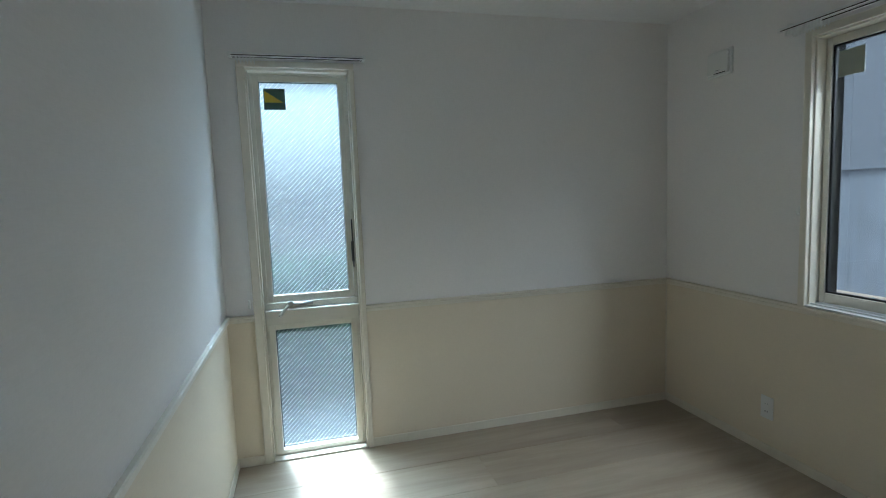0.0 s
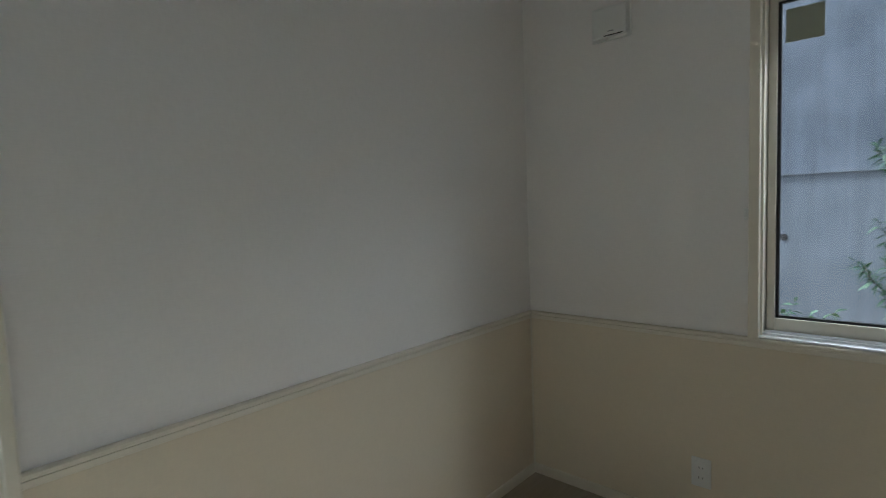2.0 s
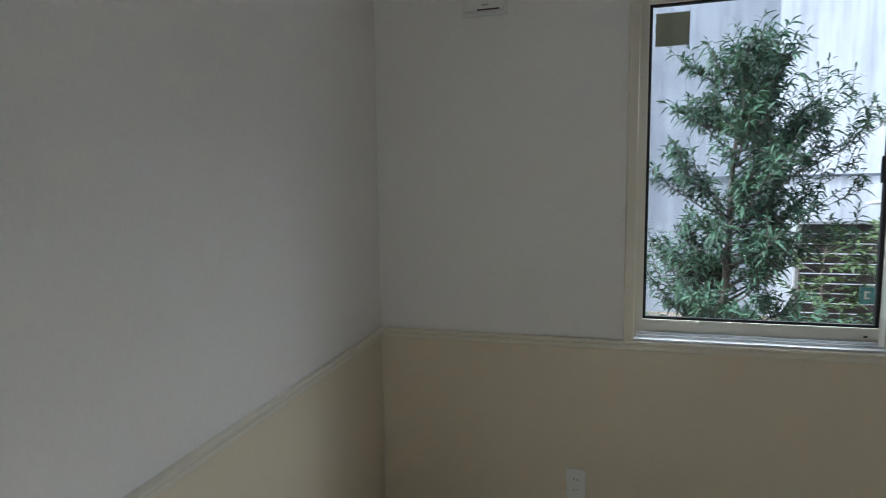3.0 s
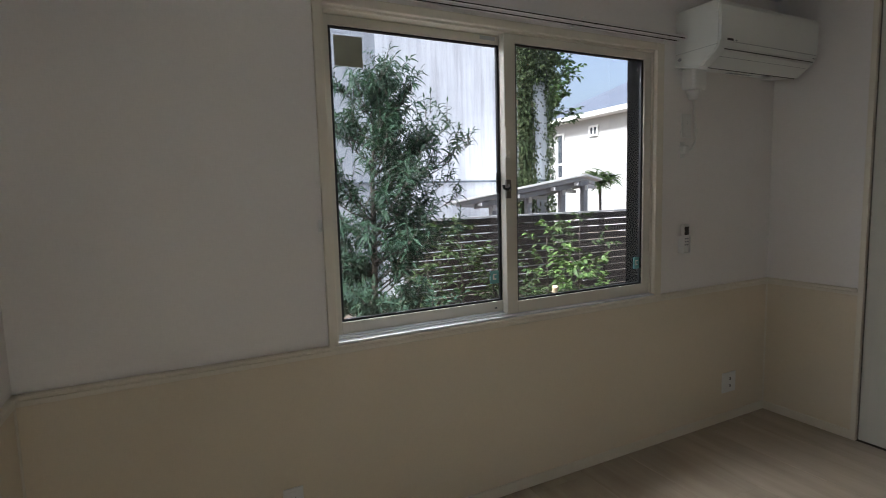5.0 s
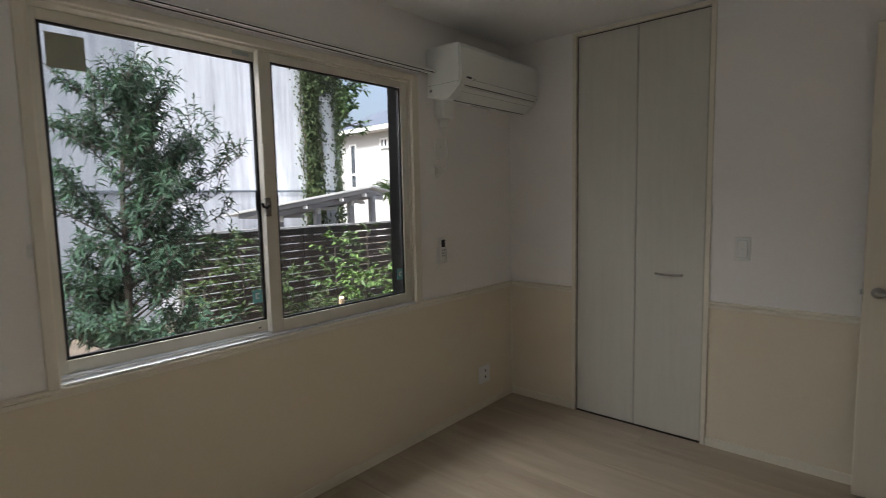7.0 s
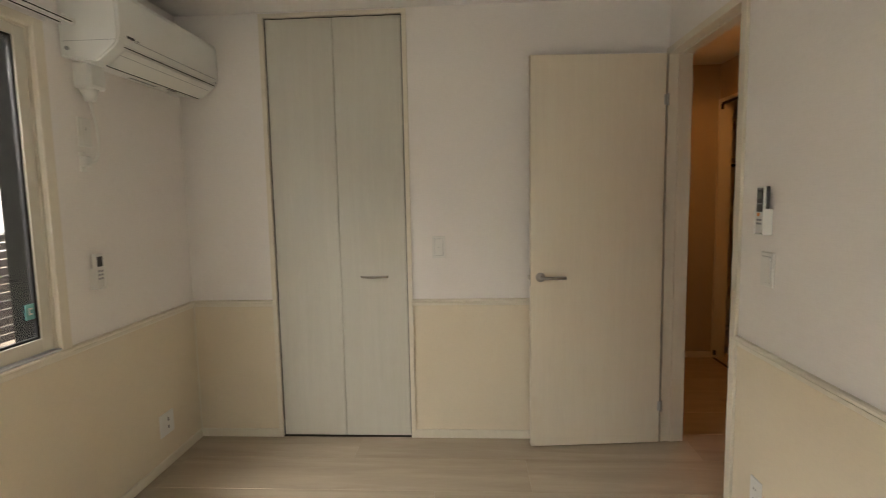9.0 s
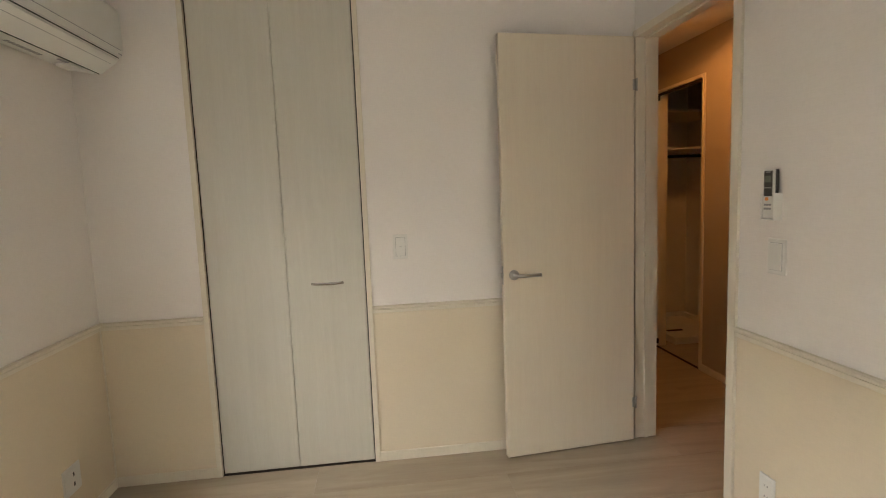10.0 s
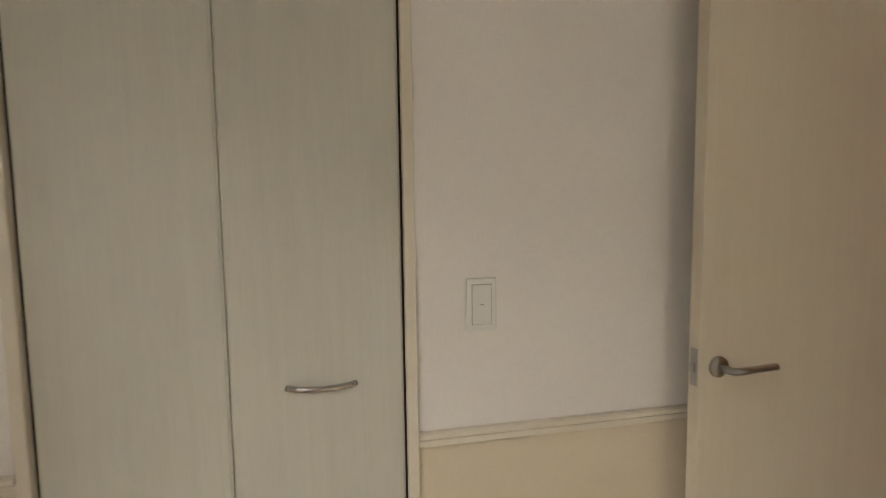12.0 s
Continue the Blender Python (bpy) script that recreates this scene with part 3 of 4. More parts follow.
def plate(name, wall_axis, face, sign, c, z, w, h, label, category, parts=(), group=""):
    """A cover plate; parts are (name, u0, u1, v0, v1, d0, d1, material) in the plate's own width and height."""
    at = (face, c, z - h / 2) if wall_axis == "y" else (c, face, z - h / 2)
    t = thing(name, at, label, category, group)

    def bx(u0, u1, v0, v1, d0, d1):
        d0, d1 = sorted((face + sign * d0, face + sign * d1))
        return (d0, d1, c + u0, c + u1, z + v0, z + v1) if wall_axis == "y" else (c + u0, c + u1, d0, d1, z + v0, z + v1)
    part("cover", boxes(bx(-w / 2, w / 2, -h / 2, h / 2, 0, 0.007), bev=0.003), PLASTIC, t)
    for nm, u0, u1, v0, v1, d0, d1, mat in parts:
        part(nm, boxes(bx(u0, u1, v0, v1, d0, d1), bev=0.0008), mat, t)
    return t


ROCKER = (("gap", -0.024, 0.024, -0.047, 0.047, 0.005, 0.0075, GREYP), ("rocker", -0.0225, 0.0225, -0.0455, 0.0455, 0.006, 0.0105, PLASTIC), ("mark", -0.004, 0.004, -0.001, 0.001, 0.0104, 0.0108, GREYP))
SOCKET = (("insert", -0.022, 0.022, -0.046, 0.046, 0.005, 0.0085, PLASTIC),) + tuple(("slot", u - 0.0012, u + 0.0012, v - 0.004, v + 0.004, 0.008, 0.0088, BLACK) for v in (-0.02, 0.02) for u in (-0.0065, 0.0065))
plate("light_switch", "x", 0.0, 1, -1.424, 1.101, 0.072, 0.122, "white rocker light switch on the papered wall", "switch", ROCKER, "switches")
plate("light_switch", "y", XW, 1, 0.978, 1.10, 0.080, 0.122, "wide white rocker light switch beside the doorway", "switch", (("gap", -0.027, 0.027, -0.047, 0.047, 0.005, 0.0075, GREYP), ("rocker", -0.0255, 0.0255, -0.0455, 0.0455, 0.006, 0.0115, PLASTIC)), "switches")
plate("wall_outlet", "y", 0.0, -1, 2.803, 0.245, 0.072, 0.118, "white double wall outlet above the baseboard", "outlet", SOCKET, "outlets")
plate("wall_outlet", "y", 0.0, -1, 0.335, 0.228, 0.118, 0.118, "wide white wall outlet near the corner", "outlet", (("insert", -0.02, 0.05, -0.044, 0.044, 0.005, 0.0085, PLASTIC), ("slot", -0.012, -0.002, 0.012, 0.03, 0.008, 0.0092, BLACK), ("slot", -0.012, -0.002, -0.03, -0.012, 0.008, 0.0092, BLACK)), "outlets")
plate("wall_outlet", "y", XW, 1, 0.966, 0.257, 0.072, 0.118, "white double wall outlet near the doorway", "outlet", SOCKET, "outlets")

vent = thing("wall_vent", (0, 3.143, 1.975), "square white plastic air vent high on the wall", "vent")
part("frame", boxes((-0.012, 0, 3.060, 3.226, 1.975, 2.112), bev=0.004), PLASTIC, vent)
part("cover", boxes((-0.030, -0.013, 3.072, 3.214, 1.986, 2.100), bev=0.005), PLASTIC, vent)
part("slot", boxes((-0.0305, -0.028, 3.085, 3.165, 1.988, 1.9925)), BLACK, vent)
part("emblem", boxes((-0.0312, -0.0298, 3.125, 3.15, 2.004, 2.008)), GREYP, vent)


def remote(face, sign, c, z0, label, big):
    """Air-conditioner remote standing in a wall holder."""
    t = thing("remote_control", (face, c, z0), label, "remote control", "remotes")
    w, h = (0.046, 0.165) if big else (0.044, 0.145)

    def bx(u0, u1, v0, v1, d0, d1):
        d0, d1 = sorted((face + sign * d0, face + sign * d1))
        return (d0, d1, c + u0, c + u1, z0 + v0, z0 + v1)
    part("holder", boxes(bx(-w / 2 - 0.006, w / 2 + 0.006, -0.006, 0.085, 0, 0.008), bx(-w / 2 - 0.006, -w / 2 - 0.003, -0.006, 0.085, 0.008, 0.034), bx(w / 2 + 0.003, w / 2 + 0.006, -0.006, 0.085, 0.008, 0.034), bx(-w / 2 - 0.003, w / 2 + 0.003, -0.006, -0.002, 0.008, 0.034), bev=0.001), PLASTIC, t, "white wall holder")
    part("body", boxes(bx(-w / 2, w / 2, 0, h, 0.021 if big else 0.012, 0.030), bev=0.003), PLASTIC, t)
    if big:
        part("face", boxes(bx(-w / 2 + 0.0045, w / 2 - 0.0045, h - 0.090, h - 0.006, 0.029, 0.0312), bev=0.0008), BLACK, t, "black glossy upper face")
        part("rear_shell", boxes(bx(-w / 2 + 0.0005, w / 2 - 0.0005, 0.002, h - 0.001, 0.0085, 0.0205), bev=0.002), BLACK, t, "black rear shell")
        part("display", boxes(bx(-w / 2 + 0.010, w / 2 - 0.010, h - 0.044, h - 0.022, 0.0313, 0.0318)), SCREEN, t)
        part("button", cyl(bmesh.new(), (face + sign * 0.030, c - 0.004, z0 + 0.066), (face + sign * 0.033, c - 0.004, z0 + 0.066), 0.0062), ORANGE, t, "orange round button")
        for i in range(2):
            for j in range(3):
                part("button", boxes(bx(-0.015 + 0.011 * j, -0.007 + 0.011 * j, 0.030 + 0.013 * i, 0.037 + 0.013 * i, 0.030, 0.0325), bev=0.0008), GREYP, t)
        part("print_bar", boxes(bx(-w / 2 + 0.012, w / 2 - 0.012, h - 0.012, h - 0.008, 0.0313, 0.0317)), GREYP, t)
        part("print_bar", boxes(bx(-w / 2 + 0.008, w / 2 - 0.008, h - 0.064, h - 0.060, 0.0313, 0.0317)), GREYP, t)
    else:
        part("display", boxes(bx(-0.016, 0.016, h - 0.055, h - 0.012, 0.029, 0.0308), bev=0.0006), BLACK, t)
        for i in range(3):
            for j in range(2):
                part("button", boxes(bx(-0.014 + 0.016 * j, -0.003 + 0.016 * j, 0.035 + 0.016 * i, 0.043 + 0.016 * i, 0.029, 0.0318), bev=0.0008), GREYP, t)
    return t


remote(XW, 1, 0.962, 1.228, "black and white air-conditioner remote in a wall holder", True)
remote(0.0, -1, 0.752, 1.020, "small white remote with dark display in a wall holder", False)

# ---- air conditioner on the east wall ----
ac = thing("air_conditioner", (0, 0.43, 1.93), "white wall-mounted air conditioner near the ceiling corner", "air conditioner")
AY0, AY1 = 0.035, 0.838
prof = [(-0.002, 1.955), (-0.105, 1.935), (-0.150, 1.932), (-0.222, 1.985), (-0.238, 2.005), (-0.244, 2.03), (-0.242, 2.19), (-0.236, 2.206), (-0.222, 2.214), (-0.002, 2.218)]
body = prism(prof, AY0 + 0.004, AY1 - 0.004, "y")
bmesh.ops.bevel(body, geom=[e for e in body.edges if abs(e.verts[0].co.y - e.verts[1].co.y) < 1e-5], offset=0.007, segments=3, affect="EDGES")
part("body", body, ACWHITE, ac)
part("front_panel", boxes((-0.2475, -0.2425, AY0 + 0.012, AY1 - 0.012, 2.026, 2.188), bev=0.002), ACWHITE, ac)
bm = prism([(-0.156, 1.930), (-0.226, 1.983), (-0.230, 1.988), (-0.232, 1.985), (-0.158, 1.926)], AY0 + 0.05, AY1 - 0.06, "y")
part("flap", bm, ACWHITE, ac, "white swinging air flap")
part("slot", prism([(-0.2345, 1.9930), (-0.2368, 1.9958), (-0.2388, 1.9953), (-0.2358, 1.9918)], AY0 + 0.035, AY1 - 0.05, "y"), BLACK, ac, "dark outlet slot")
part("slot", prism([(-0.1575, 1.9260), (-0.149, 1.9310), (-0.1472, 1.9272), (-0.1570, 1.9222)], AY0 + 0.05, AY1 - 0.06, "y"), BLACK, ac, "dark outlet slot")
part("slot", boxes((-0.2482, -0.2470, AY0 + 0.03, AY1 - 0.10, 2.0255, 2.0275)), GREYP, ac, "thin dark seam")
part("slot", prism([(-0.2075, 1.9665), (-0.2090, 1.9678), (-0.2097, 1.9670), (-0.2082, 1.9657)], AY0 + 0.05, AY1 - 0.06, "y"), GREYP, ac, "faint flap seam")
part("display", boxes((-0.2485, -0.2470, AY1 - 0.10, AY1 - 0.055, 2.030, 2.040)), BLACK, ac)
part("lamp", boxes((-0.2482, -0.2472, AY1 - 0.13, AY1 - 0.115, 2.031, 2.037)), GREYP, ac)
part("sensor", boxes((-0.12, -0.06, AY0 + 0.10, AY0 + 0.19, 1.926, 1.940), bev=0.004), ACWHITE, ac)
for k in range(9):
    y0 = AY0 + 0.30 + 0.022 * k
    part("print_bar", boxes((-0.090 - 0.004 * (k % 3), -0.066, y0, y0 + 0.014, 1.9385, 1.9400)), GREYP, ac, "small grey print")
for k in range(5):
    y0 = AY0 + 0.21 + 0.013 * k
    part("print_bar", boxes((-0.128, -0.112, y0, y0 + 0.008, 1.9310, 1.9330)), GREYP, ac, "small grey print")
for k in range(3):
    part("indicator", boxes((-0.2435, -0.2415, AY0 + 0.018 + 0.011 * k, AY0 + 0.023 + 0.011 * k, 2.008, 2.013)), GREYP, ac, "tiny indicator mark")
part("side_cap", cyl(bmesh.new(), (-0.035, AY1 - 0.006, 1.985), (-0.035, AY1 + 0.001, 1.985), 0.008), GREYP, ac)
part("seam", boxes((-0.236, -0.01, AY1 - 0.0042, AY1 - 0.0036, 2.012, 2.0135)), GREYP, ac)
pc = thing("pipe_cover", (0, 0.735, 1.80), "white plastic pipe sleeve under the air conditioner", "pipe cover")
part("sleeve", boxes((-0.075, 0, 0.678, 0.782, 1.845, 1.955), bev=0.014), PLASTIC, pc)
part("collar", cyl(bmesh.new(), (-0.032, 0.73, 1.80), (-0.032, 0.73, 1.847), 0.020, 0.036, 20), PLASTIC, pc, smooth=True)
ao = plate("appliance_outlet", "y", 0.0, -1, 0.742, 1.672, 0.072, 0.12, "white wall outlet feeding the air conditioner", "outlet", (("insert", -0.02, 0.02, -0.045, 0.045, 0.005, 0.0085, PLASTIC), ("slot", -0.007, -0.004, 0.008, 0.022, 0.008, 0.009, GREYP)), "outlets")
cord = thing("power_cord", (0, 0.72, 1.56), "thin white power cord hanging from the air conditioner to a plug", "cord")
part("cable", tube([(-0.032, 0.728, 1.80), (-0.034, 0.722, 1.75), (-0.032, 0.704, 1.69), (-0.028, 0.694, 1.63), (-0.026, 0.698, 1.585), (-0.026, 0.716, 1.555), (-0.026, 0.742, 1.545), (-0.022, 0.762, 1.548)], 0.0058, 8), PLASTIC, cord, smooth=True)
part("plug", boxes((-0.034, -0.004, 0.748, 0.786, 1.528, 1.572), bev=0.008), PLASTIC, cord)
part("wall_clip", boxes((-0.012, 0.0, 0.752, 0.782, 1.508, 1.59), bev=0.004), PLASTIC, cord)

# ---- hallway and laundry niche seen through the doorway ----
HX, HS = -3.60, -1.49                      # hall's far wall and its south end
# hall paper darkened, niche paper lightened, in place of how the lamp lights them
HALLP = wallpaper("dimmed_hall_paper", (0.50, 0.43, 0.34))
NICHEP = wallpaper("lit_niche_paper", (0.84, 0.80, 0.72))
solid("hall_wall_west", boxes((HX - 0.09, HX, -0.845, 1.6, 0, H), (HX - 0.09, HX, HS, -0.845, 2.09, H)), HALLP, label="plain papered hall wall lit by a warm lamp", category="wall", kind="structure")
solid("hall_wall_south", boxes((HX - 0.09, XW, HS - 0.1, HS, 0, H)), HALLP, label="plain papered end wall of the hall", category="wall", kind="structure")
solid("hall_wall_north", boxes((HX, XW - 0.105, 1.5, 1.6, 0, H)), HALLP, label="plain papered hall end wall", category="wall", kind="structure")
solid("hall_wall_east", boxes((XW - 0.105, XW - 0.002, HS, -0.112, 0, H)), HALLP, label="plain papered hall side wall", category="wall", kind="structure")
NW, NS = -4.42, -2.35                     # niche's back and south walls
solid("niche_wall", boxes((NW - 0.07, NW, NS - 0.08, -0.72, 0, H), (NW, HX - 0.09, -0.80, -0.72, 0, H), (NW, HX - 0.09, NS - 0.08, NS, 0, H)), NICHEP, label="plain papered laundry niche walls", category="wall", kind="structure")
solid("niche_return", boxes((HX - 0.09, HX - 0.001, NS, HS - 0.1, 0, H)), NICHEP, label="plain papered return of the niche", category="wall", kind="structure")
nt_ = thing("niche_casing", (HX, -1.17, 0), "cream casing around the laundry niche", "casing", kind="structure")
part("casing", boxes((HX - 0.09, HX + 0.010, -0.865, -0.835, 0, 2.11), bev=0.002), TRIM, nt_)
part("casing", boxes((HX - 0.09, HX + 0.010, HS + 0.001, HS + 0.03, 0, 2.11), bev=0.002), TRIM, nt_)
part("casing", boxes((HX - 0.09, HX + 0.010, HS + 0.03, -0.865, 2.085, 2.11), bev=0.002), TRIM, nt_)
part("floor_track", boxes((HX - 0.012, HX + 0.006, HS + 0.03, -0.865, -0.004, 0.006)), GAP, nt_, "dark metal floor track")
part("head_track", boxes((HX - 0.03, HX - 0.005, HS + 0.03, -0.865, 2.072, 2.0845)), GAP, nt_, "dark metal head track")
for z in (0.03, 2.03):
    part("pivot", boxes((HX - 0.012, HX + 0.004, HS + 0.031, HS + 0.05, z, z + 0.04)), GAP, nt_)
fd = thing("folding_door", (HX - 0.11, HS - 0.35, 0.01), "cream laundry folding door folded back inside the niche", "folding door")
part("leaf", boxes((HX - 0.128, HX - 0.110, HS - 0.54, HS - 0.15, 0.012, 2.07), bev=0.002), DOORWOOD, fd)
part("leaf", boxes((HX - 0.108, HX - 0.092, HS - 0.54, HS - 0.15, 0.012, 2.07), bev=0.002), DOORWOOD, fd)
part("pull", boxes((HX - 0.125, HX - 0.113, HS - 0.15, HS - 0.146, 1.0, 1.06)), GAP, fd)
for i, z in enumerate((1.655, 1.965)):
    solid("niche_shelf", boxes((NW + 0.002, HX - 0.132, NS + 0.002, -1.63, z, z + 0.018), bev=0.001), DOORWOOD, label="cream board shelf spanning the laundry niche", category="shelf", group="niche shelves")
rod = thing("hanger_rod", (HX - 0.4, -1.72, 1.58), "dark metal hanging rod under the niche shelf", "rod")
part("rod", cyl(bmesh.new(), (NW + 0.002, -1.72, 1.60), (HX - 0.132, -1.72, 1.60), 0.012), DARKFRAME, rod, smooth=True)
part("bracket", boxes((NW + 0.002, NW + 0.03, -1.735, -1.705, 1.58, 1.655)), DARKFRAME, rod)
pan = thing("washer_pan", (-4.03, -1.9, 0), "white plastic washing machine drain pan on the niche floor", "washer pan")
px0, px1, py0, py1 = NW + 0.03, HX - 0.16, NS + 0.03, -1.45
part("tray", boxes((px0, px1, py0, py1, 0.0, 0.020), bev=0.006), PLASTIC, pan)
part("rim", boxes((px0, px1, py1 - 0.04, py1, 0.02, 0.062), (px0, px1, py0, py0 + 0.04, 0.02, 0.062), (px0, px0 + 0.04, py0 + 0.04, py1 - 0.04, 0.02, 0.062), (px1 - 0.04, px1, py0 + 0.04, py1 - 0.04, 0.02, 0.062), bev=0.006), PLASTIC, pan)
part("drain_slot", boxes((-4.05, -3.9, -1.82, -1.78, 0.0205, 0.024)), GAP, pan)
tap = thing("wall_tap", (NW, -2.0, 1.28), "small chrome washing machine tap on the niche wall", "tap")
part("spout", tube([(NW, -2.0, 1.36), (NW + 0.05, -2.0, 1.36), (NW + 0.065, -2.0, 1.345), (NW + 0.065, -2.0, 1.27)], 0.011), STEEL, tap, smooth=True)
part("knob", boxes((NW + 0.035, NW + 0.065, -2.015, -1.985, 1.372, 1.40), bev=0.004), STEEL, tap)
for a, b in ((-0.835, 1.5),):
    solid("baseboard", prism([(HX, 0), (HX + 0.008, 0), (HX + 0.008, 0.048), (HX, 0.05)], a, b, "y"), TRIM, label="low cream baseboard in the hall", category="trim", kind="structure")
solid("baseboard", prism([(HS, 0), (HS + 0.008, 0), (HS + 0.008, 0.048), (HS, 0.05)], HX + 0.01, XW - 0.105, "x"), TRIM, label="low cream baseboard in the hall", category="trim", kind="structure")
dl = thing("hall_downlight", (-3.08, -0.42, H - 0.02), "round recessed hall downlight, switched on", "downlight")
part("trim_ring", cyl(bmesh.new(), (-3.08, -0.42, H - 0.008), (-3.08, -0.42, H), 0.055, 0.06, 28), PLASTIC, dl)

# ---- outside: garden, fence, shelter, concrete wall, house ----
GZ = -0.45
SOIL = paint("garden_soil", (0.13, 0.105, 0.08), 0.95, 0, 0.35, 2.5, 60, 0.6)
PAVING = paint("pale_paving", (0.50, 0.50, 0.50), 0.85, 0, 0.12, 2.0, 90, 0.3)
SIDING = paint("outer_render", (0.55, 0.53, 0.49), 0.8, 0, 0.05, 1.5, 150, 0.2)
SLAT = wood("dark_slat", (0.011, 0.0075, 0.007), (0.022, 0.015, 0.014), (9, 0.8, 9), 0.5, 1.0, 0.15)
POSTGREY = paint("grey_post", (0.30, 0.30, 0.30), 0.5, 0.4)
ROOFWHITE = paint("shelter_white", (0.74, 0.74, 0.72), 0.45)
ROOFGREY = paint("shelter_grey", (0.36, 0.36, 0.37), 0.5, 0.3)
BARK = paint("dark_bark", (0.055, 0.045, 0.038), 0.9, 0, 0.3, 20, 150, 0.6)
HOUSEWALL = paint("house_wall", (0.44, 0.44, 0.435), 0.8, 0, 0.04, 0.6, 60, 0.2)
EAVESHADE = paint("eave_shade_band", (0.42, 0.42, 0.41), 0.8, 0, 0.06, 0.8, 60, 0.2)
SLATE = paint("slate_roof", (0.10, 0.115, 0.15), 0.55, 0, 0.15, 3.0, 40, 0.3)
FARGLASS = paint("far_window_glass", (0.05, 0.06, 0.07), 0.08)
CUT = paint("cut_wood", (0.55, 0.44, 0.28), 0.8)


def concrete(name, lo, hi):
    """Board-cast concrete with long rain streaks and dark stains."""
    m, nt, b = nodes_of(name)
    cs = []
    for scale, vec, det in ((1.0, (1.0, 3.2, 0.35), 5.0), (1.0, (1.0, 14.0, 0.7), 4.0), (1.2, (1, 1, 1), 6.0), (40.0, (1, 1, 1), 3.0)):
        n = node(nt, "ShaderNodeTexNoise", Scale=scale, Detail=det, Roughness=0.62)
        nt.links.new(coords(nt, vec), n.inputs["Vector"])
        cs.append(n.outputs["Fac"])
    base = ramp(nt, cs[2], [(0.3, lo), (0.7, hi)])
    s1 = ramp(nt, cs[0], [(0.30, (0.68, 0.68, 0.70)), (0.55, (1, 1, 1))])
    s2 = ramp(nt, cs[1], [(0.35, (0.80, 0.80, 0.82)), (0.58, (1, 1, 1))])
    out = mixc(nt, 1.0, mixc(nt, 0.8, base, s1, "MULTIPLY"), s2, "MULTIPLY")
    nt.links.new(out, b.inputs["Base Color"])
    b.inputs["Roughness"].default_value = 0.9
    bump(nt, b, cs[3], 0.4, 0.004)
    return m


CONCRETE = concrete("streaked_concrete", (0.60, 0.63, 0.68), (0.72, 0.75, 0.80))
# darker copies of the concrete, with the wall's shade put into their colour
SHADED = concrete("shaded_concrete", (0.085, 0.105, 0.135), (0.19, 0.22, 0.27))
SHADECAST = concrete("shaded_cast_concrete", (0.12, 0.142, 0.172), (0.18, 0.207, 0.245))
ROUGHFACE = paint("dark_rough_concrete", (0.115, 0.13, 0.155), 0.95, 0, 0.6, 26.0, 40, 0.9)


def foliage(name, dark, light, rough=0.45):
    m, nt, b = nodes_of(name)
    geo = nt.nodes.new("ShaderNodeNewGeometry")
    c = ramp(nt, geo.outputs["Random Per Island"], [(0.0, dark), (0.75, light), (1.0, tuple(min(1, v * 1.25) for v in light))])
    nt.links.new(c, b.inputs["Base Color"])
    b.inputs["Roughness"].default_value = rough
    b.inputs["Specular IOR Level"].default_value = 0.25
    tr = nt.nodes.new("ShaderNodeBsdfTranslucent")
    nt.links.new(mixc(nt, 1.0, c, (1.0, 1.1, 0.5), "MULTIPLY"), tr.inputs["Color"])
    mx = nt.nodes.new("ShaderNodeMixShader")
    mx.inputs[0].default_value = 0.22
    nt.links.new(b.outputs[0], mx.inputs[1])
    nt.links.new(tr.outputs[0], mx.inputs[2])
    nt.links.new(mx.outputs[0], nt.nodes["Material Output"].inputs["Surface"])
    return m


# shade is put into the LEAF and SHRUB greens; FRESH is the sunlit green
LEAF = foliage("peach_leaf", (0.016, 0.042, 0.028), (0.044, 0.088, 0.054), 0.6)
SHRUB = foliage("shaded_shrub_leaf", (0.022, 0.043, 0.018), (0.065, 0.098, 0.036), 0.55)
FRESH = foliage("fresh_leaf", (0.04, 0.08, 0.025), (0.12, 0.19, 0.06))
IVY = foliage("ivy_leaf", (0.018, 0.032, 0.014), (0.055, 0.078, 0.032), 0.75)
DRYVINE = paint("dry_vine", (0.10, 0.075, 0.05), 0.9, 0, 0.3, 20)

rng = random.Random(7)


def add_leaf(vs, fs, at, way, length, width, roll, droop=0.25):
    """A folded lance-shaped leaf of six points."""
    d = Vector(way).normalized()
    side = d.cross(Vector((0, 0, 1)))
    if side.length < 0.05:
        side = Vector((1, 0, 0))
    side = (Matrix.Rotation(roll, 3, d) @ side.normalized())
    up = side.cross(d)
    p = Vector(at)
    down = Vector((0, 0, -droop * length))
    n = len(vs)
    m1, m2 = p + d * length * 0.35, p + d * length * 0.7 + down * 0.45
    vs += [p, m1 + side * width * 0.5 + up * width * 0.15, m1 - side * width * 0.5 + up * width * 0.15, m2 + side * width * 0.38 + up * width * 0.1, m2 - side * width * 0.38 + up * width * 0.1, p + d * length + down]
    fs += [(n, n + 1, n + 2), (n + 1, n + 3, n + 4, n + 2), (n + 3, n + 5, n + 4)]


def leaves_mesh(name, vs, fs, mat):
    me = bpy.data.meshes.new(name)
    me.from_pydata([tuple(v) for v in vs], [], fs)
    me.materials.append(mat)
    me.update()
    return me


def leafy_part(name, vs, fs, mat, parent, label=""):
    ob = new(name, leaves_mesh(name, vs, fs, mat))
    ob.parent = parent
    ob.matrix_parent_inverse = Matrix.Translation(-Vector(parent.location))
    return tagged(ob, label)


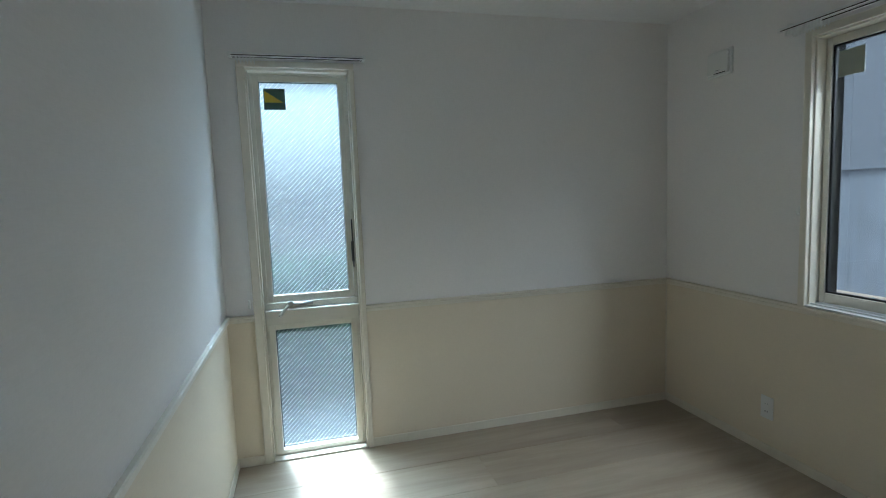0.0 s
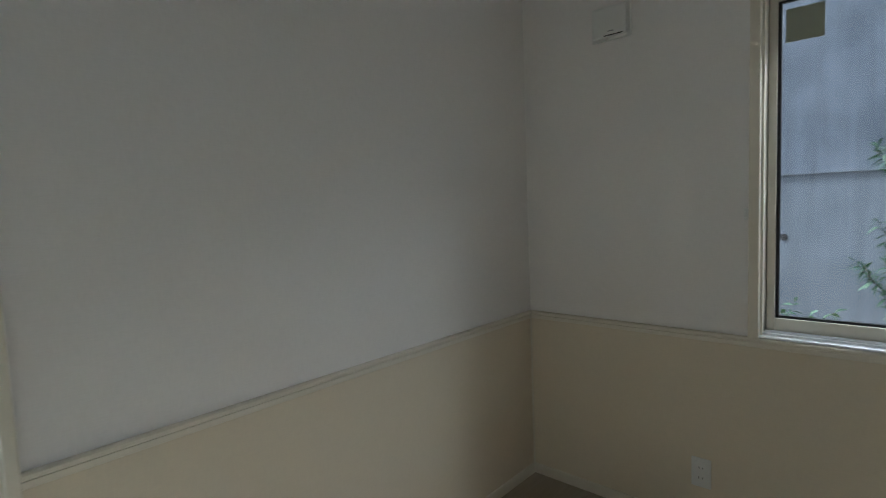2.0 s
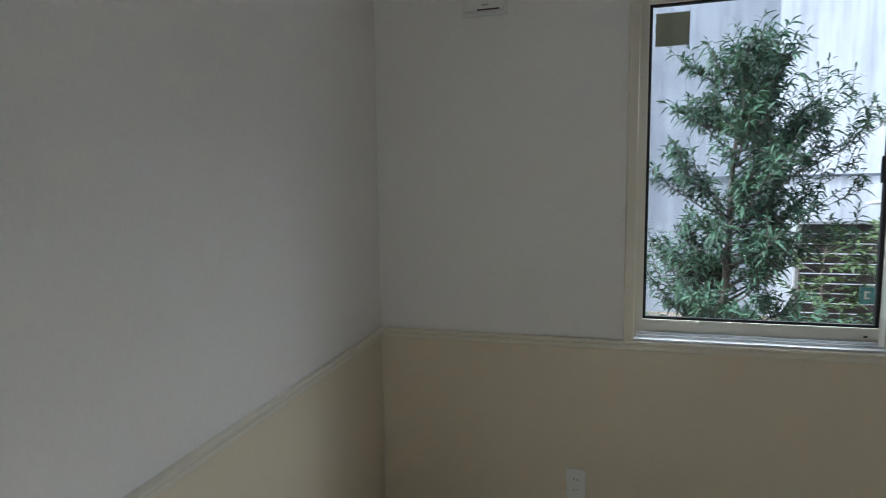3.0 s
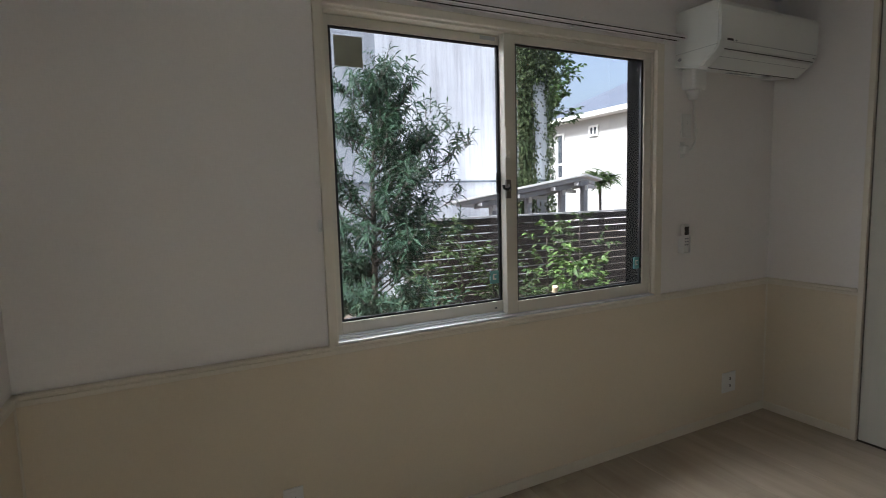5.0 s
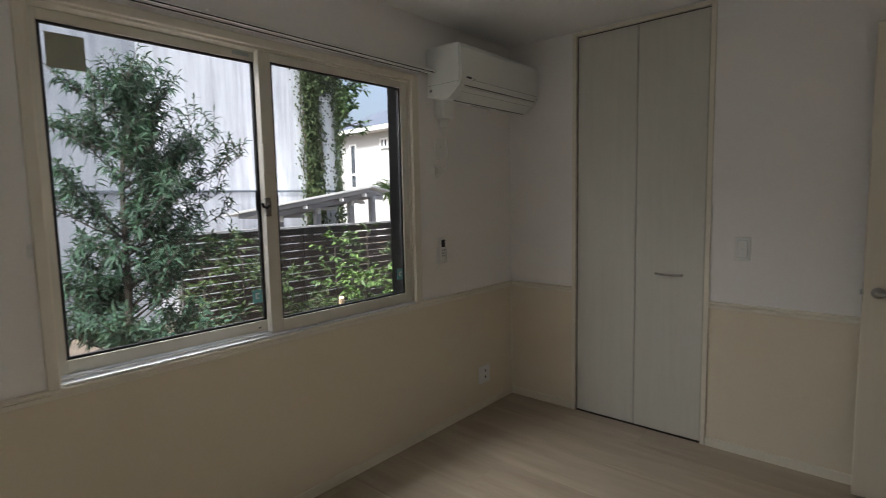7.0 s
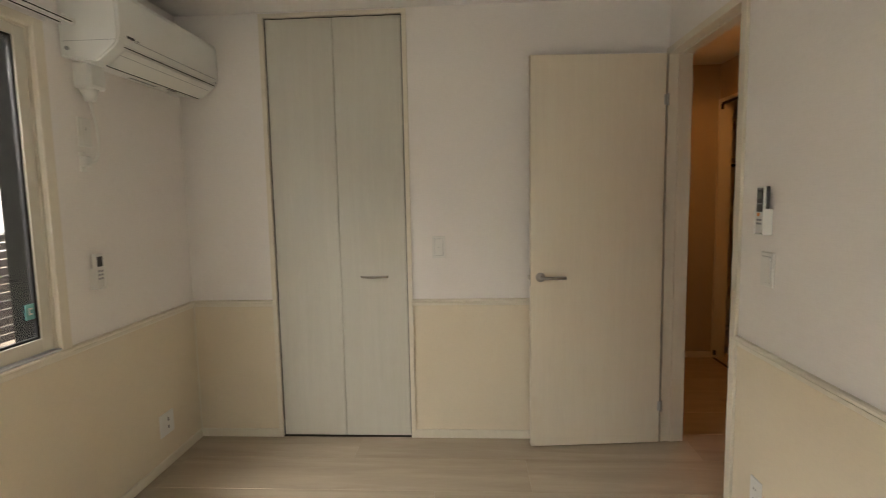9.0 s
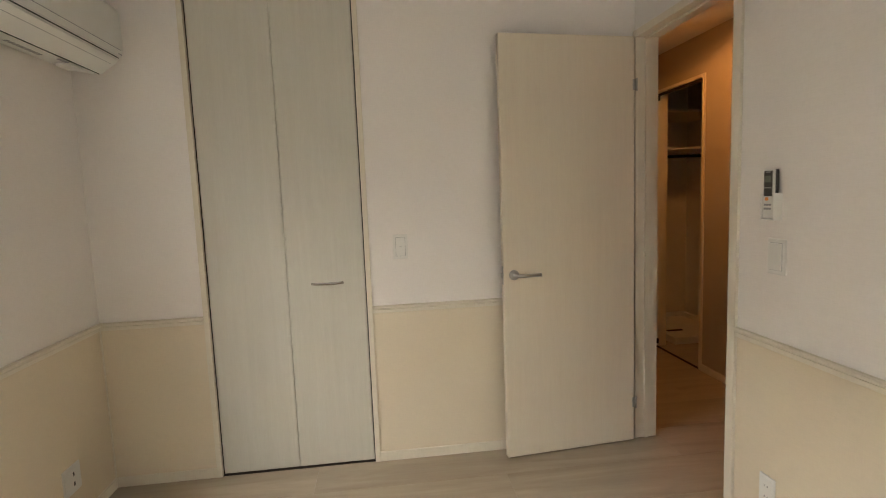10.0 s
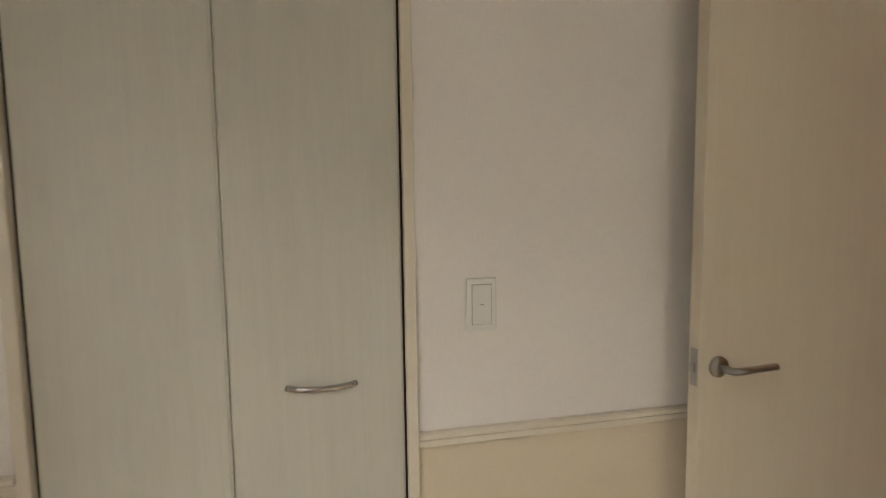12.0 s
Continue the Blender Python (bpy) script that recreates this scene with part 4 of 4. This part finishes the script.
def branchy(parent, root, spec, leaf, mat, bark=BARK, trunk_r=0.03, trunk_path=None, twigs=5, gap=0.035, spread=0.22, wide=0.7, lift=0.0):
    """Trunk, limbs and leafy twigs. spec: limbs as (height share on the trunk, compass angle, reach, rise)."""
    tp = [Vector(p) for p in trunk_path]
    bm = bmesh.new()
    for i in range(len(tp) - 1):
        r0 = trunk_r * (1 - 0.8 * i / (len(tp) - 1))
        r1 = trunk_r * (1 - 0.8 * (i + 1) / (len(tp) - 1))
        cyl(bm, tp[i], tp[i + 1], r0, r1, 9)
    part("trunk", bm, bark, parent)
    vs, fs = [], []
    lb = bmesh.new()
    for share, ang, reach, rise in spec:
        k = share * (len(tp) - 1)
        i = min(int(k), len(tp) - 2)
        a = tp[i].lerp(tp[i + 1], k - i)
        out = Vector((math.sin(radians(ang)), math.cos(radians(ang)), 0))
        pts = [a + out * reach * s + Vector((0, 0, rise * (s ** 1.25))) + Vector((rng.uniform(-1, 1), rng.uniform(-1, 1), rng.uniform(-1, 1))) * 0.02 * (s > 0) for s in (0, 0.33, 0.66, 1)]
        for q in range(3):
            cyl(lb, pts[q], pts[q + 1], trunk_r * 0.22 * (1 - q * 0.28), trunk_r * 0.22 * (1 - (q + 1) * 0.28), 5)
        for tw in range(twigs):
            s = 0.3 + 0.7 * (tw + rng.random()) / twigs
            i2 = min(int(s * 3), 2)
            b0 = pts[i2].lerp(pts[i2 + 1], s * 3 - i2)
            dirv = (out * wide + Vector((rng.uniform(-1, 1), rng.uniform(-1, 1), rng.uniform(-0.2, 1.0) + lift))).normalized()
            ln = spread * rng.uniform(0.6, 1.3)
            b1 = b0 + dirv * ln
            cyl(lb, b0, b1, 0.004 * trunk_r / 0.03, 0.0015, 3)
            n = max(3, int(ln / gap))
            for j in range(n):
                p = b0.lerp(b1, (j + 0.6) / n)
                for sd in (1, -1):
                    lat = dirv.cross(Vector((0, 0, 1)))
                    lat = lat.normalized() if lat.length > 0.05 else Vector((1, 0, 0))
                    turn = Matrix.Rotation(rng.uniform(-1.5, 1.5) if lift else 0.0, 3, dirv)
                    way = dirv * (0.65 - 0.25 * lift) + (turn @ lat) * sd * rng.uniform(0.3 + 0.3 * lift, 0.9) + Vector((0, 0, rng.uniform(-0.5, 0.35)))
                    L = leaf[0] * rng.uniform(0.65, 1.2)
                    add_leaf(vs, fs, p, way, L, leaf[1] * L / leaf[0], rng.uniform(-0.9, 0.9), rng.uniform(0.1, 0.45) + 0.2 * lift)
            add_leaf(vs, fs, b1, dirv, leaf[0], leaf[1], rng.uniform(-0.9, 0.9), 0.3)
    part("limbs", lb, bark, parent)
    leafy_part("crown", vs, fs, mat, parent)


# ground and the building's own outer shell
solid("ground", boxes((-120, 160, -160, 120, GZ - 0.3, GZ)), SOIL, label="dark garden soil and open ground to the horizon", category="ground", kind="structure")
solid("pavement", boxes((-9, 3.2, YN + 0.55, 5.3, GZ + 0.0, GZ + 0.03)), PAVING, label="pale concrete paving along the house", category="pavement", kind="structure")
# the unseen storey above the ceiling is added to cast shade on the garden
solid("outer_wall", boxes((-4.8, 0.16, -2.7, YN + 0.16, H + 0.12, 5.6), (-4.8, 0.16, -2.7, YN + 0.16, GZ - 0.1, -0.2), (-4.8, -4.6, -2.7, YN + 0.16, -0.2, H + 0.12), (-4.6, 0.16, -2.7, -2.5, -0.2, H + 0.12), (-4.6, XW - 0.105, YN, YN + 0.16, -0.2, H + 0.12), (0.0, 0.16, -2.5, -0.11, -0.2, H + 0.12), (XW - 0.105, 0.16, YN, YN + 0.16, -0.2, -0.001), (0.0, 0.16, -0.11, YN, -0.2, -0.001)), SIDING, label="plain rendered outer walls of the building with an added unseen upper storey", category="wall", kind="structure")

# concrete wall
CXF, CEND = 6.5, -3.53
cw = thing("concrete_wall", (CXF + 0.3, 8, GZ), "tall streaked grey concrete wall behind the garden", "concrete wall", kind="structure")
MIDTONE = concrete("half_shaded_concrete", (0.30, 0.33, 0.375), (0.43, 0.46, 0.51))
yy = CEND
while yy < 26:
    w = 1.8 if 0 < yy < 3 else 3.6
    # panels darken with y: shade on the wall is painted by material
    up = ROUGHFACE if yy > 3 else SHADED if yy > 1 else MIDTONE if yy > -1 else CONCRETE
    part("panel", boxes((CXF + 0.012, CXF + 0.6, yy + 0.0015, yy + w - 0.0015, GZ - 0.1, 1.585)), SHADECAST if yy > 1 else MIDTONE if yy > -1 else CONCRETE, cw)
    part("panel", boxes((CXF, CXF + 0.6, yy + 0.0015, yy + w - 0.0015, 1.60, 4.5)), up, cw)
    yy += w
part("core", boxes((CXF + 0.04, CXF + 0.55, CEND + 0.02, 26, GZ - 0.1, 4.45)), CONCRETE, cw)
part("ledge", boxes((CXF - 0.012, CXF + 0.03, CEND, 26, 1.575, 1.610)), SHADECAST, cw)

part("tie_hole", cyl(bmesh.new(), (CXF + 0.004, 3.53, 0.71), (CXF + 0.03, 3.53, 0.71), 0.05, 0.045, 16), GASKET, cw, "round dark formwork hole")

# ivy on the wall
ivy = thing("ivy", (CXF, -2.95, GZ), "climbing ivy with brown stems hanging on the concrete wall", "ivy")
vs, fs = [], []
sv = bmesh.new()
for i in range(9000):
    z = rng.uniform(0.3, 4.5)
    u = rng.random()
    if u < 0.62:
        y = -2.90 + rng.gauss(0, 0.11 + 0.03 * z / 6)
    elif u < 0.82:
        y = CEND + 0.04 + rng.gauss(0, 0.05 + 0.02 * max(0, z - 2))
    else:
        z = rng.uniform(3.5, 4.6)
        y = -3.2 + rng.gauss(0, 0.28)
    add_leaf(vs, fs, (CXF - 0.02 - abs(rng.gauss(0, 0.07)), y, z), (-0.5 + rng.uniform(-0.4, 0.2), rng.uniform(-1, 1), -0.8), 0.05 * rng.uniform(0.6, 1.3), 0.036, rng.uniform(-1.2, 1.2), 0.3)
leafy_part("leaves", vs, fs, IVY, ivy)
for i in range(26):
    y0 = -2.90 + rng.gauss(0, 0.09)
    pts = [(CXF - 0.03 - 0.03 * rng.random(), y0 + 0.05 * math.sin(k * 0.9 + i) + rng.gauss(0, 0.012), 0.2 + k * 0.46) for k in range(10)]
    t = tube(pts, 0.011, 5)
    me = bpy.data.meshes.new("tmp")
    t.to_mesh(me)
    t.free()
    sv.from_mesh(me)
    bpy.data.meshes.remove(me)
part("stems", sv, DRYVINE, ivy, "brown dry vine stems")

# slatted fence
FX, FTOP, FY0 = 4.7, 1.0, 0.36
fence = thing("fence", (FX, -3, GZ), "dark brown horizontal-slat garden fence with a pale top", "fence")
slat_me = mesh_of("slat", boxes((-0.012, 0.012, 0, 1.78, 0, 0.098), bev=0.002), SLAT)
post_me = mesh_of("post", boxes((-0.03, 0.03, -0.03, 0.03, 0, FTOP - GZ), bev=0.003), POSTGREY)
cap_me = mesh_of("cap", boxes((-0.035, 0.035, 0, 1.80, 0, 0.028), bev=0.003), ROOFGREY)


def put(name, me, at, parent):
    ob = new(name, me)
    ob.parent = parent
    ob.location = Vector(at) - Vector(parent.location)
    return ob


for s in range(6):
    y1 = FY0 - s * 1.8
    put("post", post_me, (FX + 0.045, y1, GZ), fence)
    put("cap", cap_me, (FX, y1 - 1.8, FTOP), fence)
    for k in range(13):
        put("slat", slat_me, (FX, y1 - 1.79, FTOP - 0.104 - k * 0.1125), fence)

# bicycle shelter behind the fence
sh = thing("bicycle_shelter", (5.7, -2.4, GZ), "low white flat-roofed bicycle shelter on grey posts", "shelter")
A, B, C, D = Vector((5.35, -0.55, 1.235)), Vector((5.15, -3.25, 1.665)), Vector((6.15, -4.60, 1.60)), Vector((6.25, -1.9, 1.17))


def plate4(a, b, c, d, t0, t1):
    bm = bmesh.new()
    up = Vector((0, 0, 1))
    lo = [bm.verts.new(p + up * t0) for p in (a, b, c, d)]
    hi = [bm.verts.new(p + up * t1) for p in (a, b, c, d)]
    bm.faces.new(lo)
    bm.faces.new(hi)
    for i in range(4):
        bm.faces.new((lo[i], lo[(i + 1) % 4], hi[(i + 1) % 4], hi[i]))
    bmesh.ops.recalc_face_normals(bm, faces=bm.faces)
    return bm


part("roof", plate4(A, B, C, D, -0.035, 0.0), ROOFWHITE, sh)
inA, inB, inC, inD = A.lerp(C, 0.06), B.lerp(D, 0.05), C.lerp(A, 0.06), D.lerp(B, 0.05)
part("soffit", plate4(inA, inB, inC, inD, -0.10, -0.036), ROOFGREY, sh)
for s in (0.22, 0.48, 0.74, 0.92):
    a = A.lerp(B, s) + (D - A) * 0.35
    part("post", boxes((a.x - 0.05, a.x + 0.05, a.y - 0.05, a.y + 0.05, GZ, a.z - 0.08), bev=0.005), ROOFGREY, sh)
    part("bracket", boxes((a.x - 0.075, a.x - 0.052, a.y - 0.03, a.y + 0.03, a.z - 0.24, a.z - 0.13), bev=0.003), ROOFWHITE, sh)
    p, q = A.lerp(B, s), D.lerp(C, s)
    bm = bmesh.new()
    d = q - p
    box(bm, -0.03, 0.03, -0.04, 0.04, 0, d.length * 0.92)
    bmesh.ops.transform(bm, matrix=Matrix.Translation(p + d * 0.04 - Vector((0, 0, 0.14))) @ d.to_track_quat("Z", "X").to_matrix().to_4x4(), verts=bm.verts)
    part("rafter", bm, ROOFGREY, sh)
bm = bmesh.new()
d = B - A
box(bm, -0.04, 0.04, -0.035, 0.035, 0, d.length * 0.84)
bmesh.ops.transform(bm, matrix=Matrix.Translation(A + d * 0.14 + (D - A) * 0.2 - Vector((0, 0, 0.13))) @ d.to_track_quat("Z", "X").to_matrix().to_4x4(), verts=bm.verts)
part("beam", bm, ROOFGREY, sh)

# garden tree close to the window
tree = thing("garden_tree", (1.66, 1.89, GZ), "slender garden tree with narrow drooping green leaves", "tree")
TP = [(1.66, 1.89, GZ), (1.66, 1.885, 0.1), (1.67, 1.89, 0.6), (1.66, 1.88, 1.1), (1.68, 1.87, 1.5), (1.67, 1.85, 1.75), (1.69, 1.83, 1.97)]
limbs = []
for i in range(54):
    h = 0.17 + 0.80 * i / 53
    z = h * 2.57 + GZ
    reach = 0.56 if z < 1.0 else 0.56 - (z - 1.0) * 0.13
    limbs.append((h + rng.uniform(-0.03, 0.03), rng.uniform(0, 360), reach * rng.uniform(0.3, 0.95), rng.uniform(0.12, 0.5) * (1.1 - 0.5 * h)))
for i in range(26):
    limbs.append((rng.uniform(0.16, 0.52), rng.uniform(0, 360), rng.uniform(0.2, 0.5), rng.uniform(0.05, 0.3)))
limbs += [(0.62, 170, 0.72, 0.55), (0.66, 165, 0.60, 0.55), (0.58, 178, 0.85, 0.45), (0.52, 165, 0.80, 0.35), (0.56, 172, 0.86, 0.52), (0.5, 182, 0.68, 0.22), (0.60, 155, 0.72, 0.50), (0.97, 170, 0.10, 0.28), (0.45, 200, 0.62, 0.1)]
branchy(tree, TP[0], limbs, (0.074, 0.0135), LEAF, trunk_r=0.032, trunk_path=TP, twigs=11, gap=0.018, spread=0.16, wide=0.35, lift=0.7)

# shrubs in front of the fence


def shrub(at, height, radius, leaf, mat, label, n=14, twigs=5):
    x, y, z = at
    t = thing("shrub", at, label, "shrub", "garden shrubs")
    path = [(x, y, z), (x + 0.02, y, z + height * 0.4), (x, y + 0.03, z + height * 0.75), (x + 0.03, y, z + height * 0.95)]
    ls = [(0.15 + 0.8 * i / n, (i * 137.5 + 40) % 360, radius * rng.uniform(0.5, 1.0), height * rng.uniform(0.05, 0.22)) for i in range(n)]
    branchy(t, at, ls, leaf, mat, trunk_r=0.02, trunk_path=path, twigs=twigs, gap=0.045, spread=0.24)


GL = "leafy green garden shrub in front of the dark fence"
shrub((3.7, 0.50, GZ), 1.36, 0.42, (0.10, 0.03), SHRUB, GL, 13, 4)
shrub((3.8, -0.02, GZ), 1.25, 0.40, (0.10, 0.03), SHRUB, GL, 12, 4)
shrub((3.7, -0.42, GZ), 1.0, 0.32, (0.09, 0.03), SHRUB, GL, 10, 4)
shrub((2.9, 1.05, GZ), 0.75, 0.45, (0.085, 0.025), LEAF, "low dark green shrub beside the garden tree", 16, 5)
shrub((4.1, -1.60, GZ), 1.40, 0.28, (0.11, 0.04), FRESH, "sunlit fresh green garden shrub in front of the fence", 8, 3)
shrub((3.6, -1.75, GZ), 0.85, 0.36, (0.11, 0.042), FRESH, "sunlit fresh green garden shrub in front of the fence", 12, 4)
shrub((4.2, -2.30, GZ), 1.45, 0.36, (0.10, 0.04), SHRUB, GL, 7, 3)
shrub((3.7, -0.95, GZ), 0.6, 0.3, (0.09, 0.03), SHRUB, GL, 8, 4)
shrub((1.2, 2.75, GZ), 1.1, 0.35, (0.075, 0.02), LEAF, "low dark green shrub beside the garden tree", 14, 5)
stake = thing("cut_stump", (2.78, -0.64, GZ), "pale cut-off branch stump standing among shrubs", "stump")
part("stem", cyl(bmesh.new(), (2.78, -0.64, GZ), (2.75, -0.62, 0.22), 0.034, 0.030, 12), BARK, stake)
part("cut_end", cyl(bmesh.new(), (2.75, -0.62, 0.22), (2.72, -0.60, 0.29), 0.031, 0.030, 12), CUT, stake, "pale sawn end")

# large tree and palm beyond the wall
big = thing("large_tree", (9.3, -5.1, GZ), "large broad-leaved tree rising beyond the concrete wall", "tree")
TP = [(9.3, -5.1, GZ), (9.3, -5.1, 1.5), (9.28, -5.15, 3.0), (9.3, -5.1, 4.4), (9.32, -5.15, 6.0)]
limbs = [(0.55 + 0.43 * i / 25, (i * 137.5) % 360, rng.uniform(0.5, 0.95), rng.uniform(-0.1, 0.6)) for i in range(26)] + [(0.50 + 0.035 * i, 216 + rng.uniform(-25, 25), rng.uniform(0.6, 1.0), rng.uniform(0.0, 0.5)) for i in range(13)]
branchy(big, TP[0], limbs, (0.15, 0.07), foliage("broad_leaf", (0.03, 0.07, 0.025), (0.09, 0.16, 0.05)), trunk_r=0.13, trunk_path=TP, twigs=7, gap=0.06, spread=0.42)
palm = thing("palm_shrub", (10.4, -8.6, GZ), "spiky green palm-like plant beyond the shelter", "plant")
bm = cyl(bmesh.new(), (10.4, -8.6, GZ), (10.4, -8.6, 1.65), 0.05, 0.04, 8)
part("trunk", bm, BARK, palm)
vs, fs = [], []
for i in range(240):
    a = rng.uniform(0, 6.283)
    add_leaf(vs, fs, (10.4 + rng.gauss(0, 0.15), -8.6 + rng.gauss(0, 0.15), 1.62 + rng.uniform(-0.1, 0.2)), (math.cos(a), math.sin(a), rng.uniform(-0.2, 1.0)), rng.uniform(0.4, 0.75), 0.07, rng.uniform(-0.6, 0.6), 0.35)
leafy_part("fronds", vs, fs, FRESH, palm)

# white two-storey house in the distance; its long side faces the garden
hs = thing("house", (14.5, -18, GZ), "white two-storey house with a dark slate roof", "house")
HX0, HX1, HY, HZ = 8.5, 20.4, -14.4, 4.75
part("wall", boxes((HX0, HX1, HY - 7, HY, GZ, HZ - 0.95)), HOUSEWALL, hs)
# top of the wall, coloured darker for the shadow under the eave
part("eave_shaded_wall", boxes((HX0 + 0.02, HX1 - 0.02, HY - 7, HY - 0.02, HZ - 0.95, HZ)), EAVESHADE, hs)
part("eave", boxes((HX0 - 0.7, HX1 + 0.6, HY - 7.6, HY + 0.6, HZ, HZ + 0.22), bev=0.02), ROOFWHITE, hs)
bm = bmesh.new()
e0 = [bm.verts.new(p) for p in ((HX0 - 0.7, HY + 0.6, HZ + 0.22), (HX1 + 0.6, HY + 0.6, HZ + 0.22), (HX1 + 0.6, HY - 7.6, HZ + 0.22), (HX0 - 0.7, HY - 7.6, HZ + 0.22))]
e1 = [bm.verts.new(p) for p in ((HX0 + 3, HY - 3.5, HZ + 2.3), (HX1 - 3.2, HY - 3.5, HZ + 2.3))]
for f in ((e0[0], e0[1], e1[1], e1[0]), (e0[1], e0[2], e1[1]), (e0[2], e0[3], e1[0], e1[1]), (e0[3], e0[0], e1[0]), tuple(e0)):
    bm.faces.new(f)
bmesh.ops.recalc_face_normals(bm, faces=bm.faces)
part("roof", bm, SLATE, hs)
for x0, x1, z0, z1, mid in ((19.0, 19.55, 2.0, 4.3, 2.75), (16.6, 17.2, 3.92, 4.42, None), (13.2, 14.9, 2.6, 3.9, None), (10.2, 11.6, 2.6, 3.9, None)):
    w = part("window", boxes((x0, x0 + 0.09, HY, HY + 0.07, z0, z1), (x1 - 0.09, x1, HY, HY + 0.07, z0, z1), (x0 + 0.09, x1 - 0.09, HY, HY + 0.07, z1 - 0.09, z1), (x0 + 0.09, x1 - 0.09, HY, HY + 0.07, z0, z0 + 0.09), *(((x0 + 0.09, x1 - 0.09, HY, HY + 0.07, mid - 0.05, mid + 0.05),) if mid else (((x0 + x1) / 2 - 0.04, (x0 + x1) / 2 + 0.04, HY, HY + 0.07, z0 + 0.09, z1 - 0.09),))), ROOFWHITE, hs)
    pn = new("pane", mesh_of("pane", boxes((x0 + 0.09, x1 - 0.09, HY + 0.012, HY + 0.025, z0 + 0.09, z1 - 0.09)), FARGLASS))
    pn.parent = w

# hedge north of the narrow window
hedge = thing("hedge", (-2.5, 5.9, GZ), "clipped green hedge beyond the paving", "hedge")
vs, fs = [], []
for i in range(7000):
    x, z = rng.uniform(-6, 0.2), GZ + rng.random() ** 0.8 * 1.35
    add_leaf(vs, fs, (x, 5.55 + rng.gauss(0.1, 0.12), z), (rng.uniform(-1, 1), -1, rng.uniform(-0.6, 0.8)), 0.09, 0.045, rng.uniform(-1, 1), 0.2)
leafy_part("leaves", vs, fs, foliage("hedge_leaf", (0.09, 0.19, 0.09), (0.20, 0.36, 0.18)), hedge)
part("inside", boxes((-6, 0.2, 5.75, 6.1, GZ, GZ + 1.2)), BARK, hedge)

# ---- floor boards, one by one ----
def board_mesh(length, width):
    bm = bmesh.new()
    b = 0.0012
    prof = [(0.0004, -0.012), (width - 0.0004, -0.012), (width - 0.0004, -b), (width - 0.0004 - b, 0.0), (0.0004 + b, 0.0), (0.0004, -b)]
    bm2 = prism(prof, 0.0004, length - 0.0004, "x")
    bm.free()
    return mesh_of("floor_board", bm2, BOARD)


floor_ob = bpy.data.objects["floor"]
BW, BL = 0.303, 1.818
full = board_mesh(BL, BW)
cuts = {}
row = 0
y = -2.4846
while y < YN:
    wdt = min(BW, YN - y)
    x = -4.6 + [0.0, -0.91, -0.455, -1.36][row % 4]
    while x < 0.0:
        x0, x1 = max(x, -4.6), min(x + BL, 0.0)
        if x1 - x0 > 0.02:
            key = (round(x1 - x0, 3), round(wdt, 3))
            if key not in cuts:
                cuts[key] = full if key == (BL, BW) else board_mesh(x1 - x0, wdt)
            ob = new("floor_board", cuts[key])
            ob.location = (x0, y, 0)
            ob.parent = floor_ob
        x += BL
    y += BW
    row += 1
